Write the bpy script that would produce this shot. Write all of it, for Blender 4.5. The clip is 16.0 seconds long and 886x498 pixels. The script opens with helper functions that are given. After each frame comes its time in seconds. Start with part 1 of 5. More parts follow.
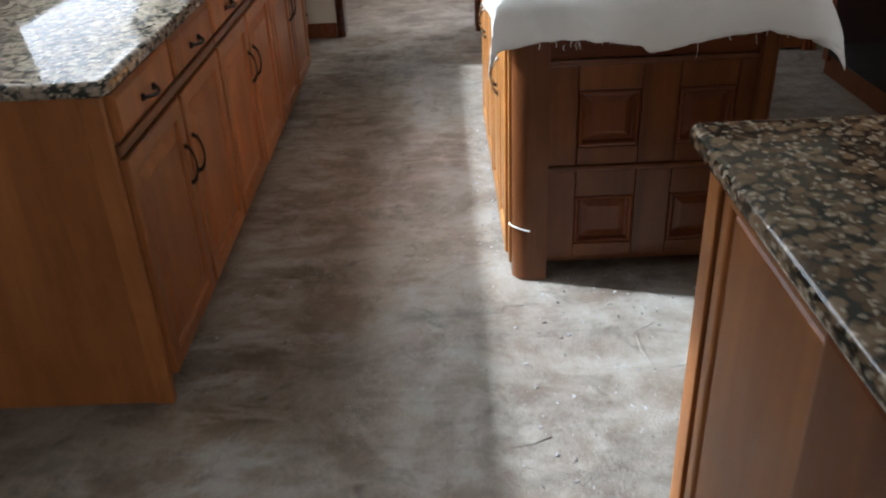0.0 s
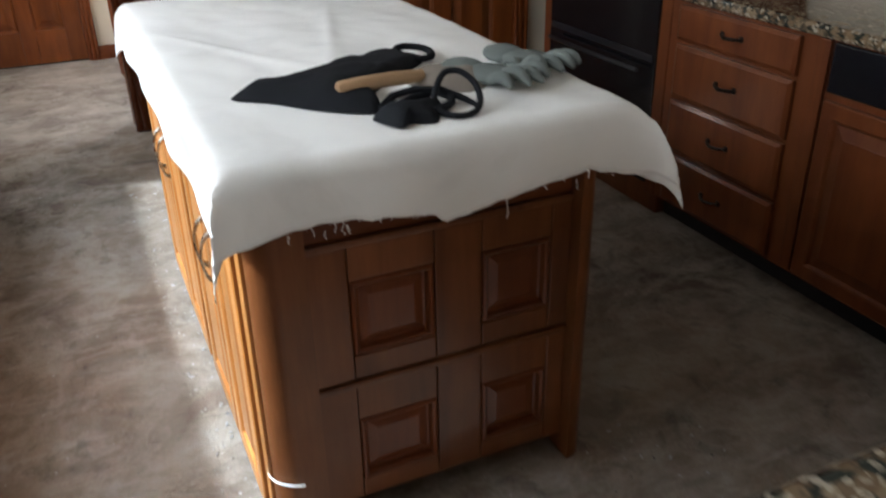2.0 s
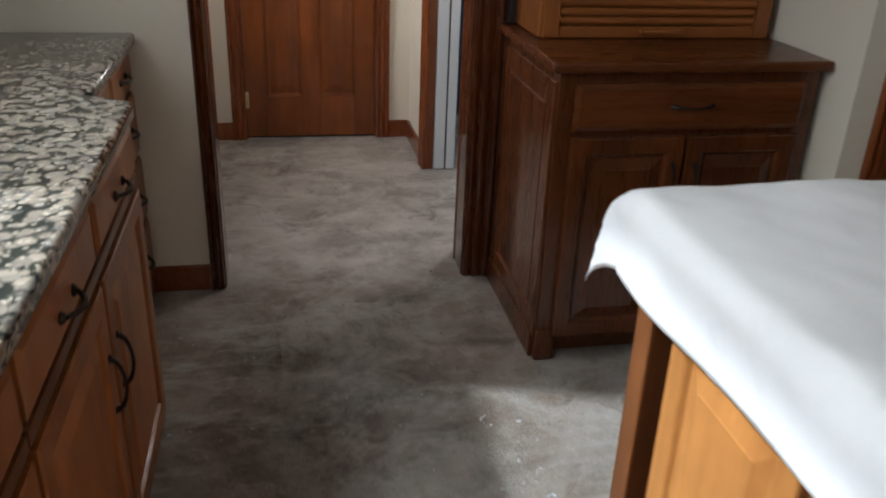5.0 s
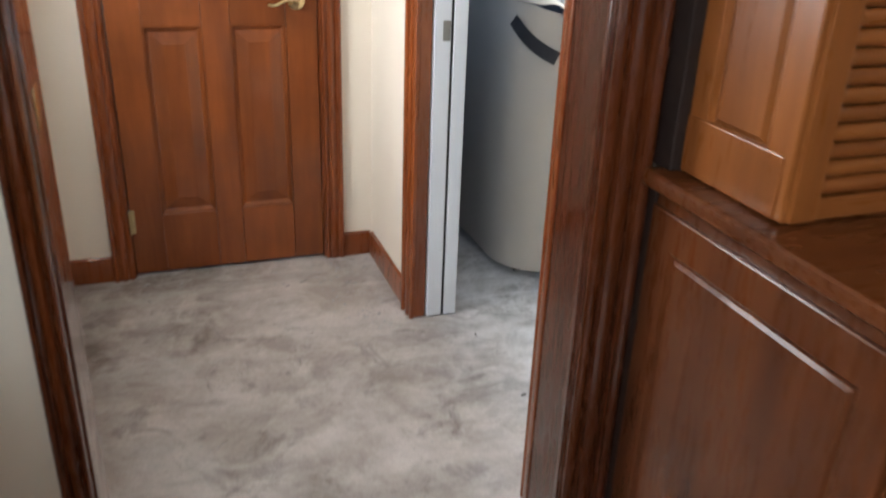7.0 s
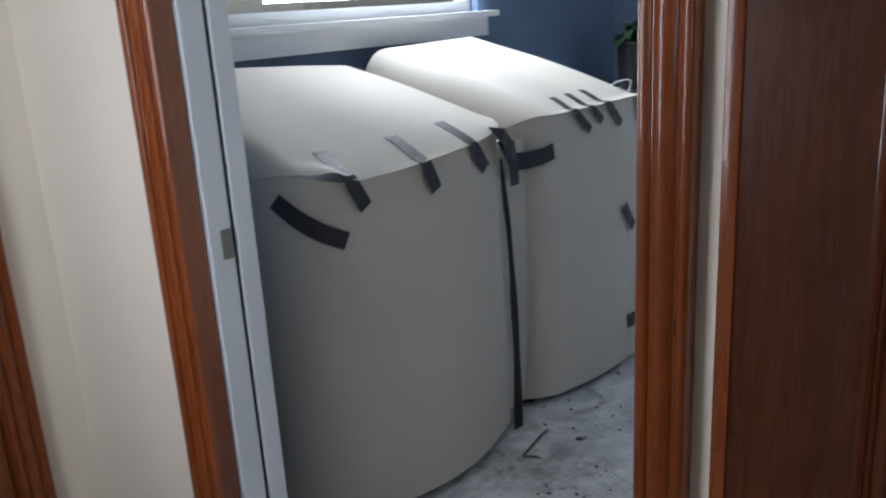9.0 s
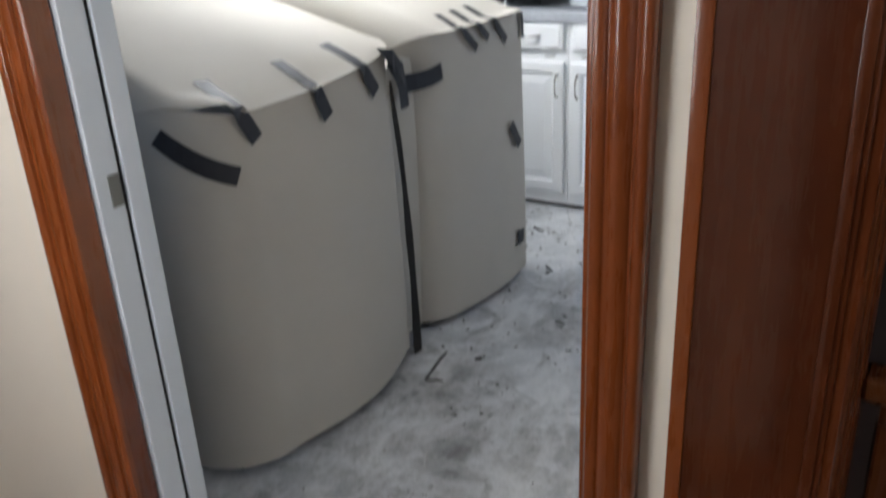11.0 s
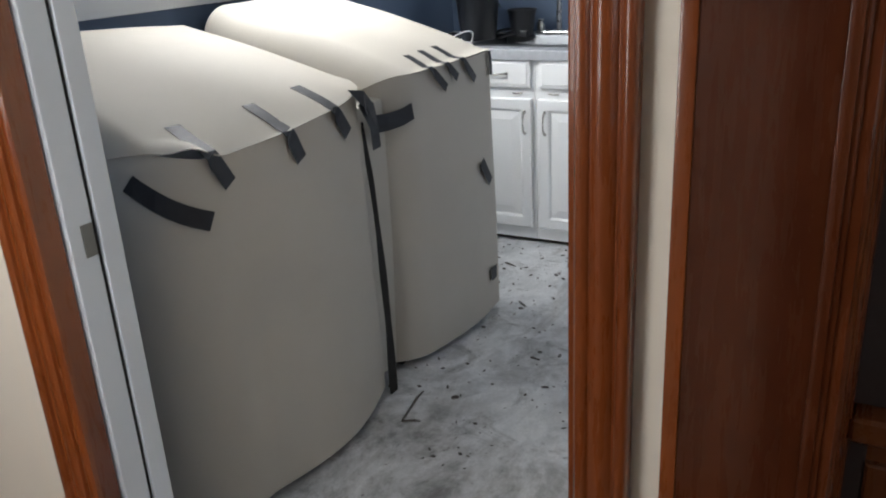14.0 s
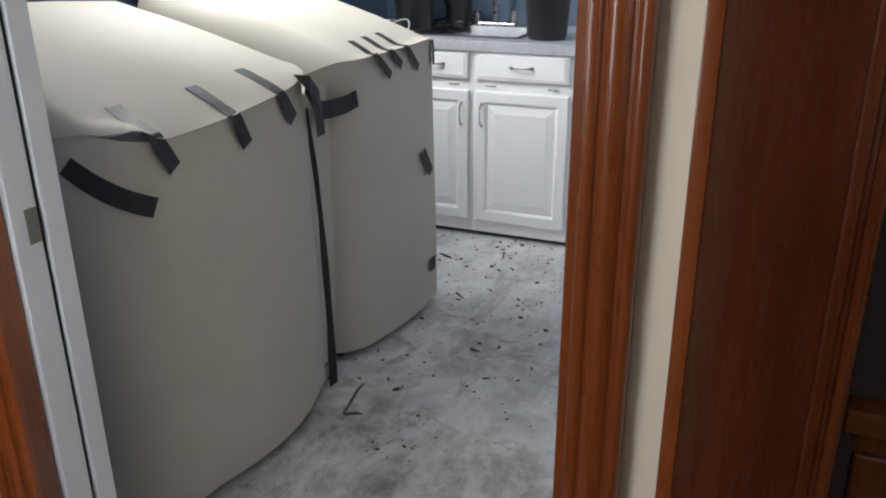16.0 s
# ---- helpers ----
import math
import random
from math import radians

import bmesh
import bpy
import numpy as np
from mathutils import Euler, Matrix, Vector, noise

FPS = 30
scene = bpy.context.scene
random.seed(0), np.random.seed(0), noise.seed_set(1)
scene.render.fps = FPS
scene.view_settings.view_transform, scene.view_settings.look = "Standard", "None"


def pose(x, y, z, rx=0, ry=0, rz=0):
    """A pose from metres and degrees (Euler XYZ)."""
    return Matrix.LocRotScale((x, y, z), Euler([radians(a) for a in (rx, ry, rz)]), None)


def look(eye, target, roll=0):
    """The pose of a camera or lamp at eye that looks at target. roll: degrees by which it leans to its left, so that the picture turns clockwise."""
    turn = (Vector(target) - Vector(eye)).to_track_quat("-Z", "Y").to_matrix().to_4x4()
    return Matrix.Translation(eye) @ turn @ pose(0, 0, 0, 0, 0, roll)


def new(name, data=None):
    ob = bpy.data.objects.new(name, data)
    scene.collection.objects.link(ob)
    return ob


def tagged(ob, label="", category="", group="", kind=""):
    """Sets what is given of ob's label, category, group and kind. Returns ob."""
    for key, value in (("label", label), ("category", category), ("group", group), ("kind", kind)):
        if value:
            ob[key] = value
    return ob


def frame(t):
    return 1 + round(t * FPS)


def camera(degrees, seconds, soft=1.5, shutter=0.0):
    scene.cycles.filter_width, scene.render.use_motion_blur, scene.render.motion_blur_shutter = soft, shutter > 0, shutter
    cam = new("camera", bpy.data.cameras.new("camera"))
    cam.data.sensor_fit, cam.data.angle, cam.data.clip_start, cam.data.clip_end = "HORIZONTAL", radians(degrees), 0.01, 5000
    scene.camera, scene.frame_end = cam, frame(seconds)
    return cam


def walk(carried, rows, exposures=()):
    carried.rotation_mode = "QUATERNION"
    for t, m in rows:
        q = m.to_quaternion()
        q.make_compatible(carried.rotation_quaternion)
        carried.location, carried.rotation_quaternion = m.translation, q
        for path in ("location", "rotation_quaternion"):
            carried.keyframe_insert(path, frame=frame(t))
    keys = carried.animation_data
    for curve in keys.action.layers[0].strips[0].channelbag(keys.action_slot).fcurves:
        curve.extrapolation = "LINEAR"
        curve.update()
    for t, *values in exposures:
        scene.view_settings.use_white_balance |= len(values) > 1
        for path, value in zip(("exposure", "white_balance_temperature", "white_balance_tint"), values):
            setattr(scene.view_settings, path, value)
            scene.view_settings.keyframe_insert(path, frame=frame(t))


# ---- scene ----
cam = camera(55.9, 16.0, 2.0, 0.5)
# seconds, place in metres, yaw, pitch and roll in degrees
PATH = [
    (0, 0.263, 0.168, 1.456, -0.72, -29.19, 2.36),
    (0.5, 0.204, 0.416, 1.446, -3.87, -29.34, 2.28),
    (1, 0.178, 0.667, 1.447, -10.13, -29.19, 0.69),
    (1.5, 0.188, 0.929, 1.468, -21.83, -28.27, -0.29),
    (2, 0.246, 1.147, 1.464, -24.39, -27.19, 1.02),
    (2.5, 0.244, 1.392, 1.460, -19.68, -24.30, -1.60),
    (3, 0.090, 1.671, 1.440, -14.88, -24.64, -1.24),
    (3.5, -0.004, 1.959, 1.451, -11.70, -24.63, -0.72),
    (4, -0.050, 2.306, 1.440, -9.42, -24.18, -0.88),
    (6.3, -0.246, 3.956, 1.430, -15.78, -26.15, -2.07),
    (6.5, -0.214, 4.148, 1.422, -16.69, -25.74, -1.34),
    (7, -0.225, 4.538, 1.413, -19.22, -24.40, -1.95),
    (7.5, -0.269, 4.873, 1.411, -24.98, -21.59, -0.20),
    (8, -0.247, 5.204, 1.386, -31.48, -19.87, 0.34),
    (8.5, -0.244, 5.451, 1.403, -40.43, -18.53, 1.45),
    (8.7, -0.264, 5.527, 1.399, -45.12, -16.71, 2.09),
    (10.8, -0.272, 5.698, 1.432, -59.39, -19.95, 3.16),
    (11, -0.266, 5.702, 1.426, -59.44, -22.80, 2.74),
    (11.5, -0.275, 5.684, 1.373, -59.27, -28.03, 2.80),
    (12, -0.277, 5.699, 1.367, -59.66, -30.18, 2.56),
    (12.5, -0.265, 5.698, 1.394, -60.06, -28.93, 2.53),
    (13, -0.265, 5.715, 1.418, -60.58, -25.30, 2.28),
    (13.5, -0.269, 5.716, 1.433, -60.98, -22.03, 2.43),
    (14, -0.268, 5.723, 1.443, -61.94, -20.66, 3.04),
    (14.5, -0.258, 5.762, 1.453, -64.01, -20.91, 2.51),
    (15, -0.259, 5.801, 1.438, -65.75, -21.16, 2.01),
    (15.5, -0.269, 5.823, 1.437, -66.87, -21.49, 0.92),
    (16, -0.283, 5.817, 1.435, -67.13, -21.45, 0.38),
]
EXPOSURES = [(0, 0.8, 6250, 10), (1, 0.8, 6300, 10), (1.5, 0.9, 6450, 10), (2, 0.9, 6450, 10), (3, 0.2, 6250, 10), (3.5, -0.05, 6200, 10), (4.3, -0.15, 6150, 10), (6.3, 1.15, 6900, 10),
             (7, 1.15, 6200, 10), (8, 0.15, 5600, 10), (8.7, -0.1, 5600, 10), (11, 0.22, 6100, 10), (12, 0.55, 6150, 10), (13, 0.4, 6250, 10), (14, 0.05, 6250, 10), (16, 0.05, 6250, 10)]
walk(cam, [(t, pose(x, y, z, 90 + p, r, w)) for t, x, y, z, w, p, r in PATH], EXPOSURES)

# ---- light ----
world = bpy.data.worlds.new("world")
scene.world = world
world.use_nodes = True
wn = world.node_tree
sky = wn.nodes.new("ShaderNodeTexSky")
sky.sky_type, sky.sun_disc = "NISHITA", False
SUN_DIR = Vector((1.0, -0.28, -1.06)).normalized()
sky.sun_elevation = math.asin(-SUN_DIR.z)
sky.sun_rotation = math.atan2(-SUN_DIR.x, -SUN_DIR.y)
wn.links.new(sky.outputs[0], wn.nodes["Background"].inputs[0])
wn.nodes["Background"].inputs[1].default_value = 0.07

sun = new("sun", bpy.data.lights.new("sun", "SUN"))
sun.data.energy, sun.data.angle, sun.data.color = 5.0, radians(2.2), (0.78, 0.90, 1.0)
sun.rotation_mode = "QUATERNION"
sun.rotation_quaternion = SUN_DIR.to_track_quat("-Z", "Y")


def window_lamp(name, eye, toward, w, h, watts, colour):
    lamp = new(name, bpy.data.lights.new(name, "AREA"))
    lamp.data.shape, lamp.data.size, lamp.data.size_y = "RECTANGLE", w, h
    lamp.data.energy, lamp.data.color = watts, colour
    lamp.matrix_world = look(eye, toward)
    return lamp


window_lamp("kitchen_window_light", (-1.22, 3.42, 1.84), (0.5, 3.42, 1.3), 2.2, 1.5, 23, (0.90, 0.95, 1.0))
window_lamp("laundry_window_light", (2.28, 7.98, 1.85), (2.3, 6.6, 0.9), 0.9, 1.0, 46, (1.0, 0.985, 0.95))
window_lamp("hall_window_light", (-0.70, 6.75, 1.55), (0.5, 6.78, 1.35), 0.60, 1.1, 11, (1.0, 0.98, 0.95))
# added fill for the laundry floor and cabinets, through an unseen window
window_lamp("side_fill_light", (3.42, 5.70, 1.45), (3.42, 7.0, 0.8), 0.8, 1.6, 6, (1.0, 0.985, 0.95))
# added fill from behind the camera's start, for island front and floor
window_lamp("rear_fill_light", (0.8, -2.68, 1.3), (0.8, 0.0, 1.1), 2.0, 1.6, 14, (0.95, 0.97, 1.0))


# ---- materials ----
def material(name, rough=0.5, metal=0.0):
    m = bpy.data.materials.new(name)
    m.use_nodes = True
    n = m.node_tree.nodes
    b = n["Principled BSDF"]
    b.inputs["Roughness"].default_value, b.inputs["Metallic"].default_value = rough, metal
    return m, m.node_tree, b


def node(tree, kind, **values):
    n = tree.nodes.new(kind)
    for key, value in values.items():
        n.inputs[key.replace("_", " ")].default_value = value
    return n


def ramp(tree, source, stops):
    r = tree.nodes.new("ShaderNodeValToRGB")
    while len(r.color_ramp.elements) < len(stops):
        r.color_ramp.elements.new(0.5)
    for e, (p, c) in zip(r.color_ramp.elements, stops):
        e.position, e.color = p, (*c, 1) if len(c) == 3 else c
    tree.links.new(source, r.inputs[0])
    return r.outputs[0]


def mix(tree, fac, a, b, how="MIX"):
    m = tree.nodes.new("ShaderNodeMix")
    m.data_type, m.blend_type = "RGBA", how
    for sock, v in ((m.inputs[0], fac), (m.inputs[6], a), (m.inputs[7], b)):
        if isinstance(v, (int, float)):
            sock.default_value = v
        elif isinstance(v, tuple):
            sock.default_value = (*v, 1)
        else:
            tree.links.new(v, sock)
    return m.outputs[2]


def coords(tree, scale=(1, 1, 1), world_space=True, turn=(0, 0, 0)):
    mp = tree.nodes.new("ShaderNodeMapping")
    mp.inputs["Scale"].default_value, mp.inputs["Rotation"].default_value = scale, turn
    if world_space:
        tree.links.new(tree.nodes.new("ShaderNodeNewGeometry").outputs["Position"], mp.inputs[0])
    else:
        tree.links.new(tree.nodes.new("ShaderNodeTexCoord").outputs["Object"], mp.inputs[0])
    return mp.outputs[0]


def noise_tex(tree, vec, scale, detail=4, rough=0.55, distortion=0.0):
    n = node(tree, "ShaderNodeTexNoise", Scale=scale, Detail=detail, Roughness=rough, Distortion=distortion)
    tree.links.new(vec, n.inputs["Vector"])
    return n.outputs["Fac"]


def bump(tree, bsdf, height, strength, distance=0.01):
    b = node(tree, "ShaderNodeBump", Strength=strength, Distance=distance)
    tree.links.new(height, b.inputs["Height"])
    tree.links.new(b.outputs[0], bsdf.inputs["Normal"])


def wood(name, dark, light, axis="z", rough=0.35, coat=0.25, grain=1.0):
    m, t, b = material(name, rough)
    s = {"z": (9, 9, 0.9), "y": (9, 0.9, 9), "x": (0.9, 9, 9)}[axis]
    v = coords(t, s)
    info = t.nodes.new("ShaderNodeObjectInfo")
    shift = t.nodes.new("ShaderNodeVectorMath")
    shift.operation = "MULTIPLY_ADD"
    t.links.new(info.outputs["Random"], shift.inputs[0])
    shift.inputs[1].default_value = (7, 5, 3)
    t.links.new(v, shift.inputs[2])
    v = shift.outputs[0]
    broad = noise_tex(t, v, 1.2, 3, 0.5, 0.6)
    fine = noise_tex(t, v, 9, 5, 0.65, 0.2)
    base = ramp(t, broad, [(0.25, dark), (0.5, tuple((a + c) / 2 for a, c in zip(dark, light))), (0.78, light)])
    streak = ramp(t, fine, [(0.25, (0.70, 0.64, 0.6)), (0.7, (1.06, 1.05, 1.04))])
    col = mix(t, 0.55 * grain, base, streak, "MULTIPLY")
    wear = noise_tex(t, coords(t, (3, 3, 3)), 2.0, 3)
    col = mix(t, ramp(t, wear, [(0.4, (0, 0, 0)), (0.8, (0.35, 0.35, 0.35))]), col, tuple(c * 0.55 for c in dark))
    piece = t.nodes.new("ShaderNodeMapRange")
    piece.inputs["To Min"].default_value, piece.inputs["To Max"].default_value = 0.85, 1.12
    t.links.new(info.outputs["Random"], piece.inputs["Value"])
    col = mix(t, 1.0, col, piece.outputs[0], "MULTIPLY")
    t.links.new(col, b.inputs["Base Color"])
    t.links.new(ramp(t, fine, [(0.2, (rough - 0.06,) * 3), (0.8, (rough + 0.12,) * 3)]), b.inputs["Roughness"])
    b.inputs["Coat Weight"].default_value, b.inputs["Coat Roughness"].default_value = coat, 0.1
    b.inputs["Specular IOR Level"].default_value = 0.22
    bump(t, b, fine, 0.12 * grain, 0.002)
    return m


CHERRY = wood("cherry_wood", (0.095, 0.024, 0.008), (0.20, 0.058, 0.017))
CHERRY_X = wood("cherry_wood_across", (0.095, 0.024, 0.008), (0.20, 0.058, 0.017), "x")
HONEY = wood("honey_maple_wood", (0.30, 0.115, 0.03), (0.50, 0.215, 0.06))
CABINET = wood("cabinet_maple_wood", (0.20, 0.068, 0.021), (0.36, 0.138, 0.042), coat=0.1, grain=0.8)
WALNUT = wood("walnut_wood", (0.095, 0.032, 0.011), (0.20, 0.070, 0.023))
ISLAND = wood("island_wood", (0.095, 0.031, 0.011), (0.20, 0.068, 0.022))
# darker version of the trim wood, with the doorway's shade in its colour
LINING = wood("shaded_lining_wood", (0.055, 0.012, 0.004), (0.105, 0.025, 0.006), rough=0.24, coat=0.9, grain=0.3)
# lower hutch oak toned darker for its shade; the upper oak is lighter itself
HUTCH = wood("hutch_shaded_oak_wood", (0.060, 0.017, 0.006), (0.135, 0.038, 0.010), rough=0.26, coat=0.45, grain=0.2)
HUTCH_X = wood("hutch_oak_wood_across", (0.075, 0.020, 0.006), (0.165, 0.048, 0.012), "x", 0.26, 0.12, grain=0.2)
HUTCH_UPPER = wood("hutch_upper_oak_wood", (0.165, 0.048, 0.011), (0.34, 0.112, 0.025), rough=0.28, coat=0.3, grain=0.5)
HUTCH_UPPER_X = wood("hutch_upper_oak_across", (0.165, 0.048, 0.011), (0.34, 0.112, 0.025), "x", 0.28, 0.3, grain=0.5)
DOORWOOD = wood("door_wood", (0.13, 0.034, 0.008), (0.275, 0.076, 0.016), coat=0.7, grain=0.8)
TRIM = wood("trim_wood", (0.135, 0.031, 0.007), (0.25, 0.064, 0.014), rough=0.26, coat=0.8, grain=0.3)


def paint(name, colour, rough=0.6, grime=0.12, relief=0.06):
    m, t, b = material(name, rough)
    v = coords(t)
    big, small = noise_tex(t, v, 1.7, 4), noise_tex(t, v, 60, 3)
    col = mix(t, ramp(t, big, [(0.35, (0, 0, 0)), (0.75, (grime * 2,) * 3)]), colour, tuple(c * 0.72 for c in colour))
    t.links.new(col, b.inputs["Base Color"])
    bump(t, b, small, relief, 0.003)
    return m


WALL = paint("cream_wall_paint", (0.70, 0.63, 0.51))
HALL_WALL = paint("white_wall_paint", (0.77, 0.705, 0.60))
BLUE_WALL = paint("blue_wall_paint", (0.11, 0.155, 0.235))
CEILING = paint("ceiling_paint", (0.72, 0.70, 0.66))
WHITE = paint("white_gloss_paint", (0.85, 0.86, 0.86), 0.3, 0.08, 0.02)
JAMB_WHITE = paint("white_jamb_paint", (0.62, 0.66, 0.70), 0.4, 0.1, 0.02)


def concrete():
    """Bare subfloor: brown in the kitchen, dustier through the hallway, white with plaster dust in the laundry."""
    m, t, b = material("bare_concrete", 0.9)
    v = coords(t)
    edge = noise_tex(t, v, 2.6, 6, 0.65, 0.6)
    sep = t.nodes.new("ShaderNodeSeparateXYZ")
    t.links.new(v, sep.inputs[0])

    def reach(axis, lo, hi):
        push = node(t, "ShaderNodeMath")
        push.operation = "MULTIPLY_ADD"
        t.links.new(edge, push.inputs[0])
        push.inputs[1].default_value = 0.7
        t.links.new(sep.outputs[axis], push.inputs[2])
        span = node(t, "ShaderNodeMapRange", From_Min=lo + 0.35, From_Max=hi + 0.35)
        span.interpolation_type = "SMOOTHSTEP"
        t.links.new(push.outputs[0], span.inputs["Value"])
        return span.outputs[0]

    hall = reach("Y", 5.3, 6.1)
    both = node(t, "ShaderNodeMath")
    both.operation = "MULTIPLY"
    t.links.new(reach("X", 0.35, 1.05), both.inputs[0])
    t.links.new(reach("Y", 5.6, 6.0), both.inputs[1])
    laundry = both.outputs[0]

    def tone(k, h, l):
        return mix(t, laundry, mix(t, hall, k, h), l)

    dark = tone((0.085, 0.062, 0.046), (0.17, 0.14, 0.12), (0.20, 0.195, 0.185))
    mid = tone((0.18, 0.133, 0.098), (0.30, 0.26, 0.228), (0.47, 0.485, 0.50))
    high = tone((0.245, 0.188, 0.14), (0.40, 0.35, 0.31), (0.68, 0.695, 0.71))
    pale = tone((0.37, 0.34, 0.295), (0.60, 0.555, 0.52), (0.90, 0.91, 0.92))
    patches = noise_tex(t, v, 1.1, 6, 0.62, 0.5)
    blots = noise_tex(t, v, 3.4, 8, 0.68, 0.5)
    cloud = noise_tex(t, coords(t, (1, 1, 1), turn=(0, 0, 0.6)), 7.5, 8, 0.72, 0.3)
    ridge = node(t, "ShaderNodeTexWave", Scale=22.0, Distortion=3.0, Detail=3.0)
    t.links.new(coords(t, turn=(0, 0, 1.1)), ridge.inputs["Vector"])
    where = ramp(t, noise_tex(t, v, 2.3, 4, 0.6, 0.6), [(0.60, (0, 0, 0)), (0.70, (1, 1, 1))])
    grain = noise_tex(t, v, 110, 5, 0.75)
    col = mix(t, ramp(t, patches, [(0.30, (0, 0, 0)), (0.5, (1, 1, 1))]), dark, mid)
    col = mix(t, ramp(t, patches, [(0.5, (0, 0, 0)), (0.72, (1, 1, 1))]), col, high)
    col = mix(t, ramp(t, blots, [(0.44, (0, 0, 0)), (0.68, (0.62,) * 3)]), col, pale)
    col = mix(t, ramp(t, cloud, [(0.50, (0, 0, 0)), (0.64, (0.38,) * 3)]), col, pale)
    swirl = noise_tex(t, v, 2.4, 7, 0.66, 0.4)
    col = mix(t, ramp(t, swirl, [(0.45, (0, 0, 0)), (0.5, (0.34,) * 3), (0.57, (0, 0, 0))]), col, pale)
    smear = noise_tex(t, coords(t, (0.8, 2.6, 1), turn=(0, 0, 0.55)), 2.6, 7, 0.62, 0.7)
    col = mix(t, ramp(t, smear, [(0.53, (0, 0, 0)), (0.70, (0.5,) * 3)]), col, pale)
    col = mix(t, ramp(t, smear, [(0.30, (0.45,) * 3), (0.46, (0, 0, 0))]), col, dark)
    stain = mix(t, 1.0, dark, (0.6, 0.6, 0.6), "MULTIPLY")
    col = mix(t, ramp(t, noise_tex(t, v, 5.0, 8, 0.75, 0.8), [(0.55, (0, 0, 0)), (0.68, (0.6,) * 3)]), col, stain)
    strip = node(t, "ShaderNodeMath")
    strip.operation = "MULTIPLY"
    t.links.new(reach("X", -0.62, -0.42), strip.inputs[0])
    past = node(t, "ShaderNodeMath")
    past.operation = "SUBTRACT"
    past.inputs[0].default_value = 1.0
    t.links.new(reach("X", -0.28, -0.12), past.inputs[1])
    t.links.new(past.outputs[0], strip.inputs[1])
    residue = mix(t, 1.0, strip.outputs[0], ramp(t, noise_tex(t, coords(t, (0.7, 2.0, 1), turn=(0, 0, 0.2)), 4.0, 8, 0.72, 0.25), [(0.48, (0, 0, 0)), (0.60, (0.6,) * 3)]), "MULTIPLY")
    col = mix(t, residue, col, (0.46, 0.44, 0.41))
    scrape = noise_tex(t, coords(t, (14, 1.6, 1), turn=(0, 0, 0.25)), 5.0, 5, 0.7, 0.3)
    col = mix(t, mix(t, 1.0, where, ramp(t, scrape, [(0.56, (0, 0, 0)), (0.64, (0.6,) * 3)]), "MULTIPLY"), col, stain)
    col = mix(t, 0.5, col, ramp(t, grain, [(0.3, (0.74,) * 3), (0.7, (1.14,) * 3)]), "MULTIPLY")
    t.links.new(col, b.inputs["Base Color"])
    h = mix(t, 0.5, blots, cloud)
    h = mix(t, 0.4, h, grain)
    h = mix(t, mix(t, 1.0, where, (0.18, 0.18, 0.18), "MULTIPLY"), h, ridge.outputs["Fac"])
    bump(t, b, h, 0.8, 0.014)
    return m


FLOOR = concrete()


def granite(name, lift):
    m, t, b = material(name, 0.12)
    v = coords(t)
    cells = node(t, "ShaderNodeTexVoronoi", Scale=40.0, Randomness=1.0)
    warp = mix(t, 0.035, v, t.nodes.new("ShaderNodeTexNoise").outputs["Color"], "ADD")
    t.links.new(warp, cells.inputs["Vector"])
    fleck = node(t, "ShaderNodeTexVoronoi", Scale=130.0, Randomness=1.0)
    t.links.new(v, fleck.inputs["Vector"])
    sep = t.nodes.new("ShaderNodeSeparateColor")
    t.links.new(cells.outputs["Color"], sep.inputs[0])
    stones = [(0.0, (0.10, 0.064, 0.036)), (0.35, (0.19, 0.13, 0.078)), (0.6, (0.25, 0.185, 0.12)), (0.8, (0.13, 0.09, 0.055)), (1.0, (0.045, 0.042, 0.032))]
    col = ramp(t, sep.outputs[0], [(p, tuple(a + (g - a) * lift for a, g in zip(c, (0.46, 0.44, 0.40)))) for p, c in stones])
    rim = mix(t, 0.35, cells.outputs["Distance"], noise_tex(t, v, 60, 4, 0.7), "MIX")
    col = mix(t, ramp(t, rim, [(0.50, (0, 0, 0)), (0.60, (1, 1, 1))]), col, (0.022, 0.026, 0.022))
    col = mix(t, ramp(t, noise_tex(t, v, 26, 4, 0.7, 0.8), [(0.55, (0, 0, 0)), (0.64, (0.75,) * 3)]), col, (0.02, 0.022, 0.018))
    sep2 = t.nodes.new("ShaderNodeSeparateColor")
    t.links.new(fleck.outputs["Color"], sep2.inputs[0])
    col = mix(t, ramp(t, sep2.outputs[1], [(0.86, (0, 0, 0)), (0.9, (0.8,) * 3)]), col, (0.42, 0.36, 0.28))
    t.links.new(col, b.inputs["Base Color"])
    t.links.new(ramp(t, noise_tex(t, v, 9, 4), [(0.4, (0.06,) * 3), (0.75, (0.17,) * 3)]), b.inputs["Roughness"])
    return m


GRANITE = granite("polished_granite", 0.0)
GRANITE_PALE = granite("pale_polished_granite", 0.27)


def fabric(name, colour, weave=900, soil=0.12, rough=0.95, relief=0.25):
    m, t, b = material(name, rough)
    v = coords(t, world_space=False)
    b.inputs["Specular IOR Level"].default_value = 0.15
    w = node(t, "ShaderNodeTexWave", Scale=weave / 6.0, Distortion=1.5)
    t.links.new(v, w.inputs["Vector"])
    big = noise_tex(t, v, 3.2, 5, 0.6, 0.6)
    col = mix(t, ramp(t, big, [(0.48, (0, 0, 0)), (0.8, (soil * 3,) * 3)]), colour, tuple(c * 0.7 for c in colour))
    t.links.new(col, b.inputs["Base Color"])
    h = mix(t, 0.06, noise_tex(t, v, 160, 4, 0.7), w.outputs["Fac"])
    bump(t, b, h, relief, 0.002)
    return m


